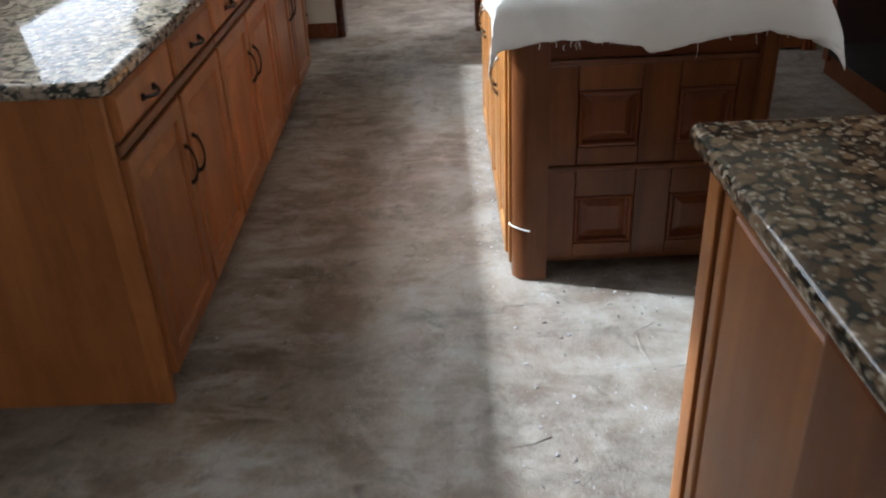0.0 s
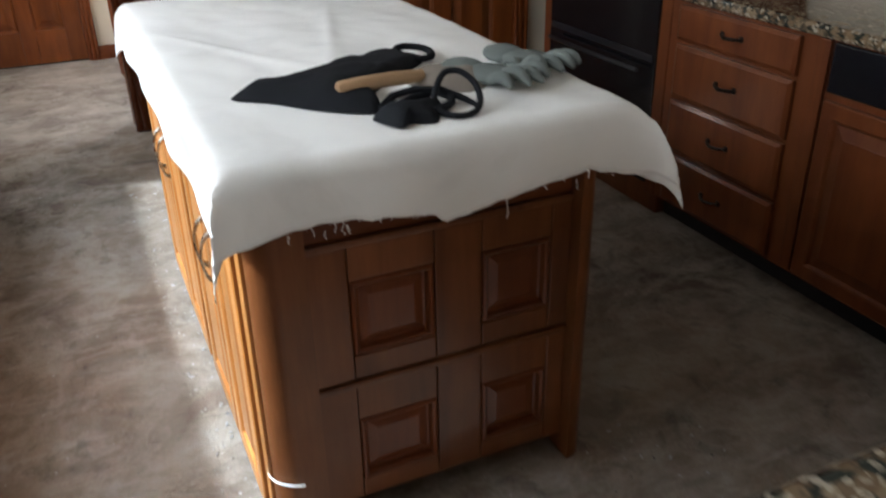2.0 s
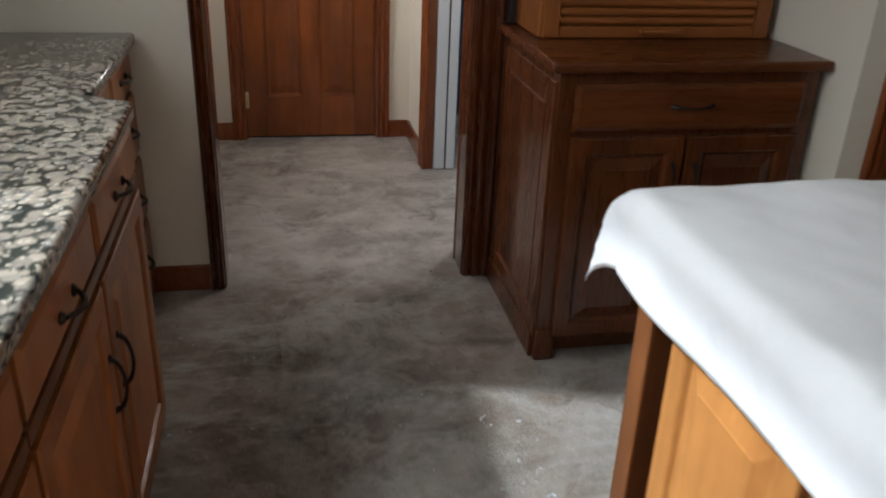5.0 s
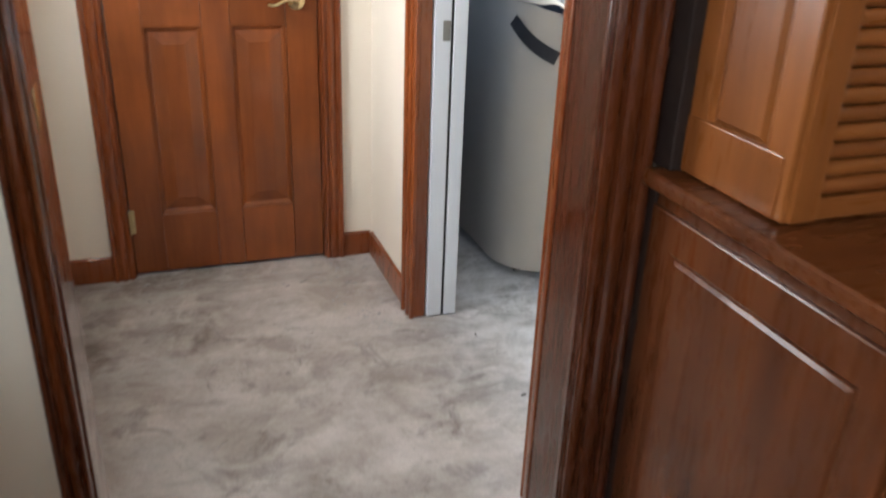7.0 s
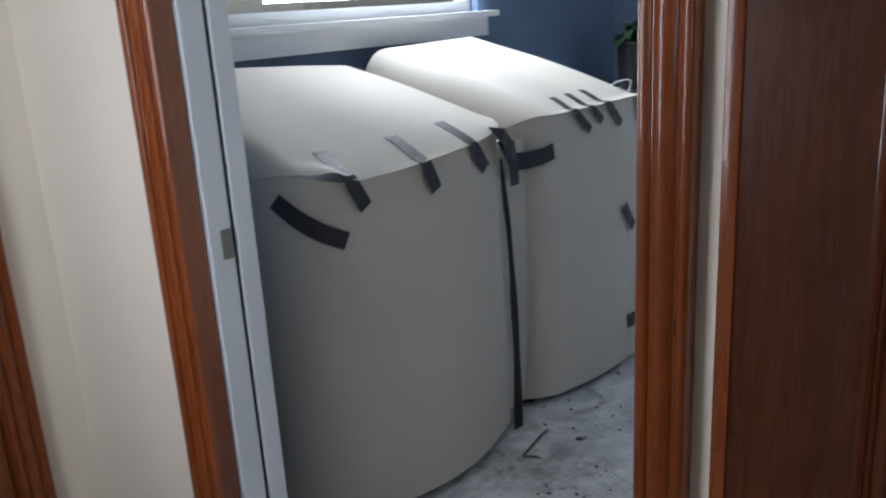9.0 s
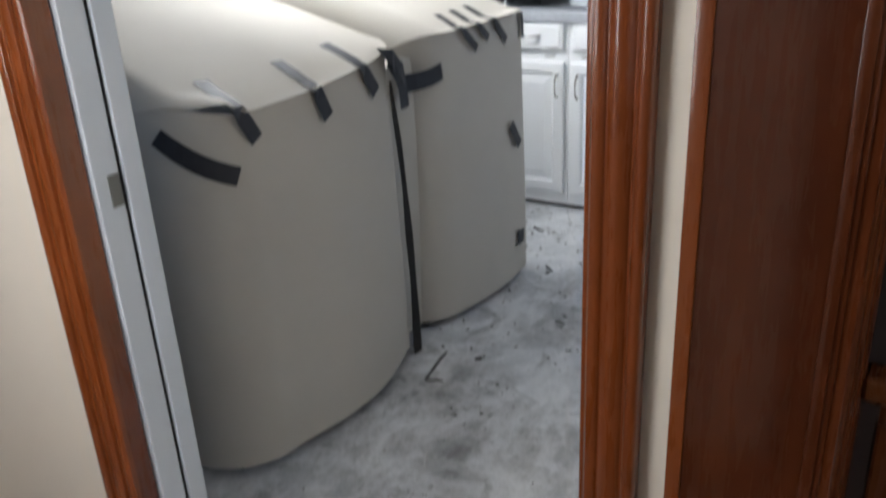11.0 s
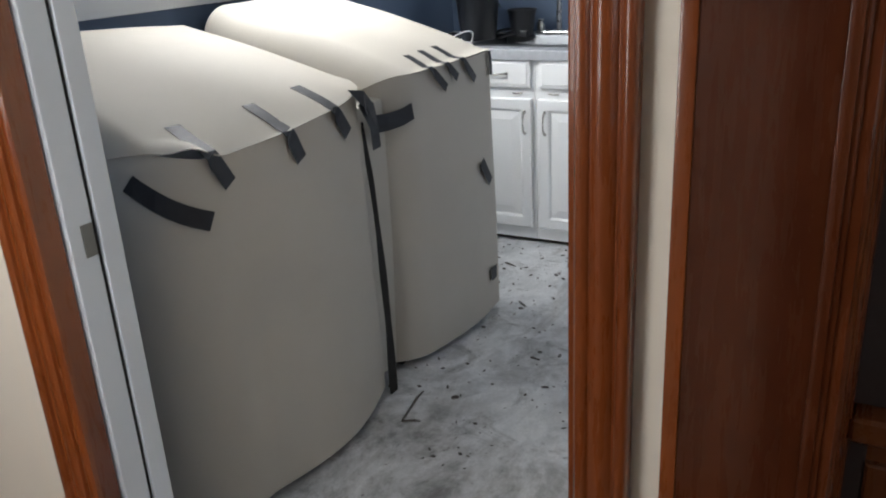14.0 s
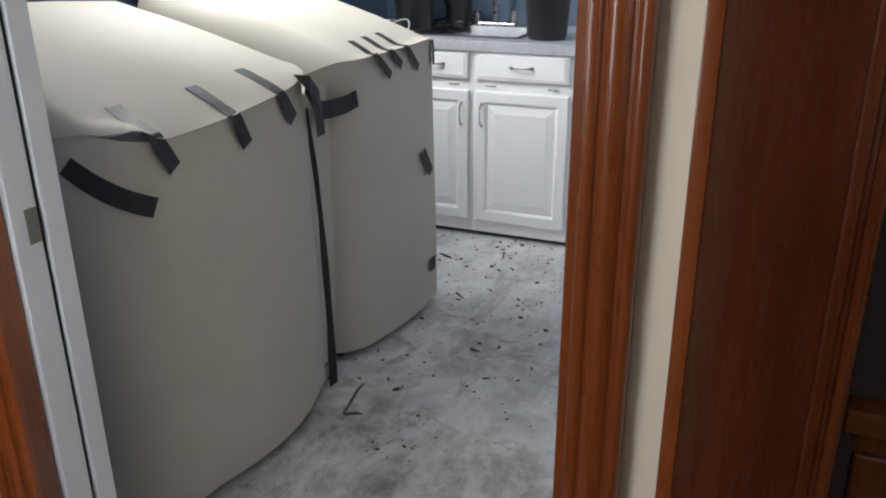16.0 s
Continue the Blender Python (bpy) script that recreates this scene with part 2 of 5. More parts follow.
CANVAS = fabric("white_canvas", (0.82, 0.81, 0.785), 900, 0.2)
BLACK_CLOTH = fabric("black_cloth", (0.012, 0.013, 0.016), 900, 0.0, 0.95, 0.4)
GLOVE = fabric("grey_knit", (0.15, 0.17, 0.16), 300, 0.3, 0.95, 1.0)
PAPER = fabric("off_white_paper", (0.455, 0.428, 0.378), 40, 0.05, 0.8, 0.05)


def plain(name, colour, rough, metal=0.0, fleck=0.15):
    m, t, b = material(name, rough, metal)
    v = coords(t)
    n = noise_tex(t, v, 35, 4, 0.6)
    t.links.new(mix(t, ramp(t, n, [(0.35, (0, 0, 0)), (0.8, (fleck * 2,) * 3)]), colour, tuple(c * 0.6 for c in colour)), b.inputs["Base Color"])
    t.links.new(ramp(t, n, [(0.3, (max(0.03, rough - 0.05),) * 3), (0.8, (min(1, rough + 0.1),) * 3)]), b.inputs["Roughness"])
    return m


TAPE = plain("black_tape", (0.016, 0.018, 0.024), 0.62)
BRONZE = plain("dark_bronze", (0.035, 0.028, 0.024), 0.32, 0.85)
NICKEL = plain("brushed_nickel", (0.52, 0.50, 0.47), 0.25, 1.0)
BRASS = plain("polished_brass", (0.72, 0.58, 0.32), 0.2, 1.0)
WORN = plain("worn_steel", (0.20, 0.20, 0.185), 0.5, 0.5)
STEEL = plain("stainless_steel", (0.45, 0.46, 0.47), 0.28, 1.0)
SINK_STEEL = plain("dull_steel", (0.15, 0.16, 0.17), 0.38, 0.8)
BLACK = plain("black_enamel", (0.008, 0.008, 0.010), 0.16)
BLACK_PLASTIC = plain("black_plastic", (0.012, 0.013, 0.016), 0.4)
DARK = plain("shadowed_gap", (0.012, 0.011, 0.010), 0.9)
# near-black colour for recesses that only shade darkens
RECESS_SHADE = plain("recess_shade", (0.016, 0.007, 0.004), 0.6)
TOOLWOOD = wood("tool_handle_wood", (0.36, 0.22, 0.12), (0.56, 0.38, 0.23), "x", 0.55, 0.0)
CHIP = plain("mortar_chips", (0.42, 0.41, 0.40), 0.95, 0.0, 0.5)
DARK_CHIP = plain("dark_chips", (0.11, 0.10, 0.09), 0.95, 0.0, 0.5)
LAMINATE = plain("grey_laminate", (0.44, 0.46, 0.49), 0.35, 0.0, 0.3)
LEAF = plain("leaf_green", (0.03, 0.085, 0.03), 0.5, 0.0, 0.4)
GLASS, gt, gb = material("window_glass", 0.02)
gb.inputs["Transmission Weight"].default_value, gb.inputs["IOR"].default_value = 1.0, 1.45


# ---- helpers for things ----
PLACE = {}


def finish(name, bm, mat, smooth=False):
    bmesh.ops.recalc_face_normals(bm, faces=bm.faces)
    me = bpy.data.meshes.new(name)
    bm.to_mesh(me)
    bm.free()
    me.materials.append(mat)
    if smooth:
        me.polygons.foreach_set("use_smooth", [True] * len(me.polygons))
        me.set_sharp_from_angle(angle=radians(38))
    return new(name, me)


def thing(name, at, label, category, group="", kind=""):
    ob = new(name)
    ob.empty_display_size = 0.1
    ob.location = at
    PLACE[ob] = Vector(at)
    return tagged(ob, label, category, group, kind)


def part(name, bm, mat, parent, label="", smooth=False):
    at = PLACE[parent]
    bmesh.ops.translate(bm, vec=-at, verts=bm.verts)
    ob = finish(name, bm, mat, smooth)
    ob.parent = parent
    PLACE[ob] = at
    return tagged(ob, label)


def single(name, bm, mat, at, label, category, group="", kind="", smooth=False):
    at = Vector(at)
    bmesh.ops.translate(bm, vec=-at, verts=bm.verts)
    ob = finish(name, bm, mat, smooth)
    ob.location = at
    PLACE[ob] = at
    return tagged(ob, label, category, group, kind)


def box(x0, x1, y0, y1, z0, z1, bev=0.0, seg=2, bm=None):
    own = bm is None
    b = bmesh.new()
    bmesh.ops.create_cube(b, size=1, matrix=Matrix.Translation(((x0 + x1) / 2, (y0 + y1) / 2, (z0 + z1) / 2)) @ Matrix.Diagonal((abs(x1 - x0), abs(y1 - y0), abs(z1 - z0), 1)))
    if bev:
        bmesh.ops.bevel(b, geom=b.edges[:], offset=bev, segments=seg, affect="EDGES", profile=0.6)
    if own:
        return b
    join(bm, b)
    return bm


def join(bm, other):
    me = bpy.data.meshes.new("tmp")
    other.to_mesh(me)
    other.free()
    bm.from_mesh(me)
    bpy.data.meshes.remove(me)


def face_frame(origin, u, n):
    """Local x along u, local y up, local z out along n."""
    u, n = Vector(u).normalized(), Vector(n).normalized()
    up = Vector((0, 0, 1))
    m = Matrix((u, up, n)).transposed().to_4x4()
    m.translation = Vector(origin)
    return m


def rings(m, w, h, steps, cap=True):
    """Nested rectangles, each (inset, height), joined and closed: mouldings and raised panels."""
    bm = bmesh.new()
    last = None
    for inset, d in steps:
        vs = [bm.verts.new(m @ Vector(p)) for p in ((inset, inset, d), (w - inset, inset, d), (w - inset, h - inset, d), (inset, h - inset, d))]
        if last:
            for i in range(4):
                bm.faces.new((last[i], last[(i + 1) % 4], vs[(i + 1) % 4], vs[i]))
        last = vs
    if cap:
        bm.faces.new(last)
    return bm


def tube(points, radius, sides=8, closed=False):
    bm = bmesh.new()
    pts = [Vector(p) for p in points]
    n = len(pts)
    radii = radius if isinstance(radius, (list, tuple)) else [radius] * n
    loops = []
    side = None
    for i, p in enumerate(pts):
        a = pts[(i - 1) % n] if closed or i else p
        c = pts[(i + 1) % n] if closed or i < n - 1 else p
        d = (c - a).normalized()
        if side is None:
            side = d.orthogonal().normalized()
        side = (side - d * side.dot(d)).normalized()
        other = d.cross(side)
        loops.append([bm.verts.new(p + radii[i] * (math.cos(k * math.tau / sides) * side + math.sin(k * math.tau / sides) * other)) for k in range(sides)])
    for i in range(n if closed else n - 1):
        a, c = loops[i], loops[(i + 1) % n]
        for k in range(sides):
            bm.faces.new((a[k], a[(k + 1) % sides], c[(k + 1) % sides], c[k]))
    if not closed:
        bm.faces.new(loops[0][::-1])
        bm.faces.new(loops[-1])
    return bm


def lathe(profile, at, sides=20, turn=None):
    bm = bmesh.new()
    loops = []
    m = Matrix.Translation(at) @ (turn or Matrix.Identity(4))
    for r, z in profile:
        loops.append([bm.verts.new(m @ Vector((r * math.cos(k * math.tau / sides), r * math.sin(k * math.tau / sides), z))) for k in range(sides)])
    for a, c in zip(loops, loops[1:]):
        for k in range(sides):
            bm.faces.new((a[k], a[(k + 1) % sides], c[(k + 1) % sides], c[k]))
    bm.faces.new(loops[0][::-1])
    bm.faces.new(loops[-1])
    return bm


def extrude_profile(profile, m, length):
    """A moulding: a closed profile in local x and z, run along local y."""
    bm = bmesh.new()
    a = [bm.verts.new(m @ Vector((x, 0, z))) for x, z in profile]
    c = [bm.verts.new(m @ Vector((x, length, z))) for x, z in profile]
    k = len(profile)
    for i in range(k):
        bm.faces.new((a[i], a[(i + 1) % k], c[(i + 1) % k], c[i]))
    bm.faces.new(a[::-1])
    bm.faces.new(c)
    return bm


def pull(m, parent, mat, length=0.11, upright=True):
    """A bowed bar handle with flared ends, its middle at the origin of m."""
    pts, rad = [], []
    for i in range(13):
        s = i / 12
        along = (s - 0.5) * length
        out = 0.004 + 0.021 * math.sin(math.pi * s) ** 0.55
        rad.append(0.0034 + 0.0032 * abs(2 * s - 1) ** 3)
        pts.append(m @ Vector((0, along, out) if upright else (along, 0, out)))
    bm = tube(pts, rad, 7)
    for e in (-0.5, 0.5):
        p = m @ Vector((0, e * length, 0) if upright else (e * length, 0, 0))
        join(bm, lathe([(0.008, 0.0), (0.008, 0.003), (0.005, 0.006)], p, 10, m.to_3x3().to_4x4()))
    return part("handle", bm, mat, parent, "bowed metal bar handle", True)


def cup_pull(m, parent, mat):
    """An oval drawer handle: a bowed bar between two rosettes."""
    bm = tube([m @ Vector((x, -0.004 + 0.004 * abs(x) / 0.045, 0.006 + 0.02 * math.cos(x / 0.045 * 1.45))) for x in [i * 0.009 - 0.045 for i in range(11)]], [0.004, 0.0045, 0.005, 0.0055, 0.006, 0.006, 0.006, 0.0055, 0.005, 0.0045, 0.004], 7)
    for e in (-0.045, 0.045):
        join(bm, lathe([(0.011, 0.0), (0.011, 0.003), (0.006, 0.008)], m @ Vector((e, 0, 0)), 10, m.to_3x3().to_4x4()))
    return part("handle", bm, mat, parent, "dark metal drawer handle", True)


RAISED = [(0.0, 0.009), (0.004, 0.009), (0.036, 0.0165), (0.040, 0.018)]


def panel_door(m, w, h, parent, mat, name="door", stile=0.058, label="", raised=True):
    """Stile-and-rail front with a raised panel, 20 mm thick, its lower corner at the origin of m."""
    d = part(name, rings(m, w, h, [(0.0, 0.0), (0.0, 0.017), (0.004, 0.020), (stile - 0.012, 0.020), (stile - 0.006, 0.017), (stile, 0.009)], False), mat, parent, label)
    inner = m @ Matrix.Translation((stile, stile, 0))
    steps = RAISED if raised else [(0.0, 0.009), (0.002, 0.009)]
    part("panel", rings(inner, w - 2 * stile, h - 2 * stile, steps), mat, d)
    return d


def drawer_front(m, w, h, parent, mat, label=""):
    return part("drawer_front", rings(m, w, h, [(0.0, 0.0), (0.0, 0.013), (0.010, 0.018), (0.014, 0.020)]), mat, parent, label)


# ---- structure ----
L_WALL, BACK, R_WALL, H = -1.15, -2.6, 2.95, 2.75
PART_K, PART_H = 5.75, 5.89


def floor_piece(name, x0, x1, y0, y1, mat, label, top=0.0):
    bm = bmesh.new()
    nx, ny = max(2, int((x1 - x0) / 0.06)), max(2, int((y1 - y0) / 0.06))
    grid = [[bm.verts.new((x0 + (x1 - x0) * i / nx, y0 + (y1 - y0) * j / ny, top)) for j in range(ny + 1)] for i in range(nx + 1)]
    for row in grid:
        for v in row:
            n = noise.fractal(Vector((v.co.x * 1.7, v.co.y * 1.7, 3.0)), 1.0, 2.0, 3)
            v.co.z += 0.0025 * n - 0.002
    for i in range(nx):
        for j in range(ny):
            bm.faces.new((grid[i][j], grid[i + 1][j], grid[i + 1][j + 1], grid[i][j + 1]))
    ob = finish(name, bm, mat, True)
    return tagged(ob, label, "floor", kind="structure")


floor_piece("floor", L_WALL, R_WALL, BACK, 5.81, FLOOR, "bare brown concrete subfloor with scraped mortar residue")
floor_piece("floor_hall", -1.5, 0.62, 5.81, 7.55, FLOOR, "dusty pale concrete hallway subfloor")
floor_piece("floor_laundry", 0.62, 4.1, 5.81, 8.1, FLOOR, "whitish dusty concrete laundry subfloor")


def wall(name, boxes, mat, label):
    bm = bmesh.new()
    for q in boxes:
        box(*q, bm=bm)
    ob = finish(name, bm, mat)
    return tagged(ob, label, "wall", kind="structure")


# kitchen window over the counter
WY0, WYA, WYM, WY1, WZ0, WZM, WZ1 = 1.95, 2.95, 4.55, 5.5, 1.05, 1.62, 2.62
wall("wall_west", [(-1.27, L_WALL, BACK, WY0, 0, H), (-1.27, L_WALL, WY1, PART_K, 0, H), (-1.27, L_WALL, WY0, WYA, 0, WZM), (-1.27, L_WALL, WYA, WYM, 0, WZ0), (-1.27, L_WALL, WYM, WY1, 0, WZM), (-1.27, L_WALL, WY0, WY1, WZ1, H)], WALL, "cream painted kitchen wall with an unseen wide window")
# this wall's opening is added for the rear fill
wall("wall_south", [(-1.27, -0.25, BACK - 0.12, BACK, 0, H), (1.85, R_WALL + 0.12, BACK - 0.12, BACK, 0, H), (-0.25, 1.85, BACK - 0.12, BACK, 0, 0.45), (-0.25, 1.85, BACK - 0.12, BACK, 2.15, H)], WALL, "cream painted kitchen wall with an unseen wide window")
wall("wall_east", [(R_WALL, R_WALL + 0.12, BACK, 5.0, 0, H)], WALL, "cream painted wall behind the cabinets")
OPX0, OPX1, OPZ = -0.376, 0.496, 2.05
wall("wall_partition", [(-1.27, OPX0, PART_K, PART_H, 0, H), (OPX1, 1.54, PART_K, PART_H, 0, H), (OPX0, OPX1, PART_K, PART_H, OPZ, H)], WALL, "cream painted partition wall with an open doorway")
DW = 5.0
DX0, DX1 = 1.58, 2.37
wall("wall_north", [(1.425, DX0 - 0.02, DW, DW + 0.12, 0, H), (DX1 + 0.02, R_WALL + 0.12, DW, DW + 0.12, 0, H), (DX0 - 0.02, DX1 + 0.02, DW, DW + 0.12, 2.05, H), (1.425, 1.54, DW + 0.12, PART_K, 0, H)], WALL, "cream painted wall round a wooden door")
HX, LY0, LY1, LZ = 0.56, 6.015, 6.955, 2.05
wall("wall_hall_east", [(HX, 0.70, PART_H, LY0 - 0.012, 0, H), (HX, 0.70, LY1 + 0.012, 7.52, 0, H), (HX, 0.70, LY0 - 0.012, LY1 + 0.012, LZ, H)], HALL_WALL, "white painted hallway wall with a doorway to the laundry")
EX0, EX1, EY = -0.335, 0.365, 7.52
wall("wall_hall_north", [(-0.72, EX0 - 0.02, EY, EY + 0.12, 0, H), (EX1 + 0.02, 0.70, EY, EY + 0.12, 0, H), (EX0 - 0.02, EX1 + 0.02, EY, EY + 0.12, 2.05, H)], HALL_WALL, "white painted hallway end wall round a wooden door")
wall("wall_hall_west", [(-0.72, -0.60, PART_H, 6.40, 0, H), (-0.72, -0.60, 7.10, EY, 0, H), (-0.72, -0.60, 6.40, 7.10, 0, 0.95), (-0.72, -0.60, 6.40, 7.10, 2.15, H)], HALL_WALL, "white painted hallway side wall with a window")
LB = 7.95
wall("wall_laundry_north", [(0.70, 1.36, LB, LB + 0.12, 0, H), (2.76, 4.1, LB, LB + 0.12, 0, H), (1.36, 2.76, LB, LB + 0.12, 0, 1.36), (1.36, 2.76, LB, LB + 0.12, 2.4, H)], BLUE_WALL, "dusky blue laundry wall with a bright window")
wall("wall_laundry_west", [(0.58, 0.70, 7.52 + 0.12, LB + 0.12, 0, H), (0.70, 0.712, PART_H, LY0 - 0.02, 0, H), (0.70, 0.712, LY1 + 0.012, LB, 0, H), (0.70, 0.712, LY0 - 0.02, LY1 + 0.012, LZ + 0.02, H)], BLUE_WALL, "dusky blue laundry wall")
LDX = 3.98
wall("wall_laundry_east", [(LDX, 4.1, PART_H, LB, 0, H)], BLUE_WALL, "dusky blue laundry wall behind the sink counter")
# the opening is added to let the side fill in
wall("wall_laundry_south", [(1.54, 3.0, PART_K, PART_H, 0, H), (3.85, 4.1, PART_K, PART_H, 0, H), (3.0, 3.85, PART_K, PART_H, 0, 0.6), (3.0, 3.85, PART_K, PART_H, 2.3, H)], BLUE_WALL, "dusky blue laundry wall with an unseen added window")
bm = box(-1.27, 4.1, BACK - 0.12, 8.1, H, H + 0.1)
tagged(finish("ceiling", bm, CEILING), "plain off-white ceiling", "ceiling", kind="structure")

# unseen board, added to stop the sun at the hallway window
blocker = box(-2.3, -0.722, 5.92, 8.2, 2.6, 2.68)
tagged(finish("sun_blocker", blocker, WHITE), "unseen white board that keeps sun off the hallway window", "roof", kind="structure")

# ---- trim ----
CASING = [(0, 0), (0.075, 0), (0.075, 0.018), (0.0735, 0.0215), (0.069, 0.024), (0.062, 0.0235), (0.0575, 0.020), (0.056, 0.0135), (0.052, 0.0125), (0.046, 0.0165), (0.038, 0.0195), (0.030, 0.0195), (0.0235, 0.016), (0.022, 0.0105), (0.019, 0.0105), (0.016, 0.0135), (0.010, 0.0155), (0.004, 0.0145), (0, 0.010)]


def casing(origin, along, across, out, length, width=0.078, mat=None):
    """One length of door casing; the thick edge lies away from the opening."""
    k = width / 0.075
    m = Matrix((Vector(across), Vector(along), Vector(out))).transposed().to_4x4()
    m.translation = Vector(origin)
    return extrude_profile([(x * k, z) for x, z in CASING], m, length)


def trim(name, bm, label, mat=None):
    return tagged(finish(name, bm, mat or TRIM, True), label, "trim", kind="structure")


UP = (0, 0, 1)
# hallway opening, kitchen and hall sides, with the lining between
lining = thing("door_frame", (0.08, 5.81, 0), "reddish stained wooden lining of the open doorway, shade in its colour", "door frame", kind="structure")
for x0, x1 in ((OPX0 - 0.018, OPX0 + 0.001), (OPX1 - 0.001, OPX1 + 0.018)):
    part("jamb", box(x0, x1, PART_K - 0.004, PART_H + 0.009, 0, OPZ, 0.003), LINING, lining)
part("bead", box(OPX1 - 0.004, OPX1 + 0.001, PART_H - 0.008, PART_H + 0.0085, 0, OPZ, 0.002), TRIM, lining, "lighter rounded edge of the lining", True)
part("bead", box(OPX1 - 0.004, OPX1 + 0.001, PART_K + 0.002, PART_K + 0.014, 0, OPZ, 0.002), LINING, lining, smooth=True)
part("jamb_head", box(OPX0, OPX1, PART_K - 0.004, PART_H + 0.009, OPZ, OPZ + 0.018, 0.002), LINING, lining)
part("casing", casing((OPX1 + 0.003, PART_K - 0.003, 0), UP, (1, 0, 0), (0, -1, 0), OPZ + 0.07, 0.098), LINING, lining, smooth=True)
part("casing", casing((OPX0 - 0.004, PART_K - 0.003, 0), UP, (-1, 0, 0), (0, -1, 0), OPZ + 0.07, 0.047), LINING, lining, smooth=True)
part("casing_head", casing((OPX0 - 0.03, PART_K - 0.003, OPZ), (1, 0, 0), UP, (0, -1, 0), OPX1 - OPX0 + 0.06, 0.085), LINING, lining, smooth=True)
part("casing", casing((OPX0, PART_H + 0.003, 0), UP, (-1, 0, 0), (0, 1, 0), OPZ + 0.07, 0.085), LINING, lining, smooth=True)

part("strike_plate", box(OPX0 + 0.0005, OPX0 + 0.003, 5.79, 5.83, 1.06, 1.12, 0.0008), BRASS, lining, "small brass strike plate")

# laundry doorway: stained casing, white split pocket-door frame
pocket = thing("pocket_door_frame", (0.63, 6.5, 0), "stained casing round a white pocket door frame", "door frame", kind="structure")
for y, s in ((LY0, -1), (LY1 - 0.012, 1)):
    part("casing", casing((HX - 0.003, y, 0), UP, (0, s, 0), (-1, 0, 0), LZ + 0.07, 0.068 if s < 0 else 0.085), TRIM, pocket, smooth=True)
part("casing_head", casing((HX - 0.003, LY0 - 0.03, LZ), (0, 1, 0), UP, (-1, 0, 0), LY1 - LY0 + 0.06, 0.085), TRIM, pocket, smooth=True)
part("jamb", box(0.583, 0.705, LY0 - 0.011, LY0 + 0.020, 0, LZ, 0.003), TRIM, pocket)
part("jamb_liner", box(HX - 0.001, 0.598, LY1 - 0.006, LY1 + 0.012, 0, LZ, 0.002), TRIM, pocket, "dark stained jamb edge")
part("split_jamb", box(0.602, 0.6545, LY1 - 0.016, LY1 + 0.011, 0.004, LZ, 0.0025), JAMB_WHITE, pocket, "white painted split jamb")
part("split_jamb", box(0.6635, 0.706, LY1 - 0.020, LY1 + 0.011, 0.004, LZ, 0.0025), JAMB_WHITE, pocket, "white painted split jamb")
part("slot", box(0.653, 0.665, LY1 - 0.011, LY1 + 0.011, 0.004, LZ), DARK, pocket, "dark pocket slot")
part("strike_plate", box(0.628, 0.652, LY1 - 0.0185, LY1 - 0.0155, 0.945, 1.005, 0.001), WORN, pocket, "small worn metal strike plate")
part("jamb_head", box(HX, 0.705, LY0 + 0.020, LY1 - 0.016, LZ, LZ + 0.016), TRIM, pocket)


def baseboard(name, p, along, out, length, h=0.095):
    prof = [(0, 0), (0.014, 0), (0.014, h - 0.022), (0.010, h - 0.012), (0.011, h - 0.006), (0.004, h), (0, h)]
    m = Matrix((Vector(out), Vector(along), Vector(UP))).transposed().to_4x4()
    m.translation = Vector(p)
    return trim(name, extrude_profile(prof, m, length), "stained wooden baseboard with a moulded top")


baseboard("baseboard_1", (-0.63, PART_K, 0), (1, 0, 0), (0, -1, 0), 0.2)
baseboard("baseboard_2", (HX, 7.03, 0), (0, 1, 0), (-1, 0, 0), 0.475)
baseboard("baseboard_3", (EX1 + 0.075, EY, 0), (1, 0, 0), (0, -1, 0), 0.11)
baseboard("baseboard_4", (-0.60, EY, 0), (1, 0, 0), (0, -1, 0), 0.19)
baseboard("baseboard_5", (-0.60, PART_H, 0), (0, 1, 0), (1, 0, 0), EY - PART_H)
baseboard("baseboard_6", (1.425, DW, 0), (1, 0, 0), (0, -1, 0), 0.07)
baseboard("baseboard_7", (HX, PART_H + 0.02, 0), (0, 1, 0), (-1, 0, 0), 0.06)


def lever(m, parent, mat, s):
    bm = lathe([(0.032, 0), (0.032, 0.006), (0.026, 0.012), (0.012, 0.016), (0.011, 0.045), (0.004, 0.05)], m.translation, 20, m.to_3x3().to_4x4())
    pts = [m @ Vector((s * x, 0.010 * math.sin(x * 55), 0.042 + 0.004 * math.cos(x * 40))) for x in [i * 0.0105 for i in range(11)]]
    join(bm, tube(pts, [0.011, 0.010, 0.009, 0.008, 0.007, 0.007, 0.007, 0.0075, 0.008, 0.008, 0.006], 8))
    return part("door_handle", bm, mat, parent, "curved lever door handle on a round rose", True)


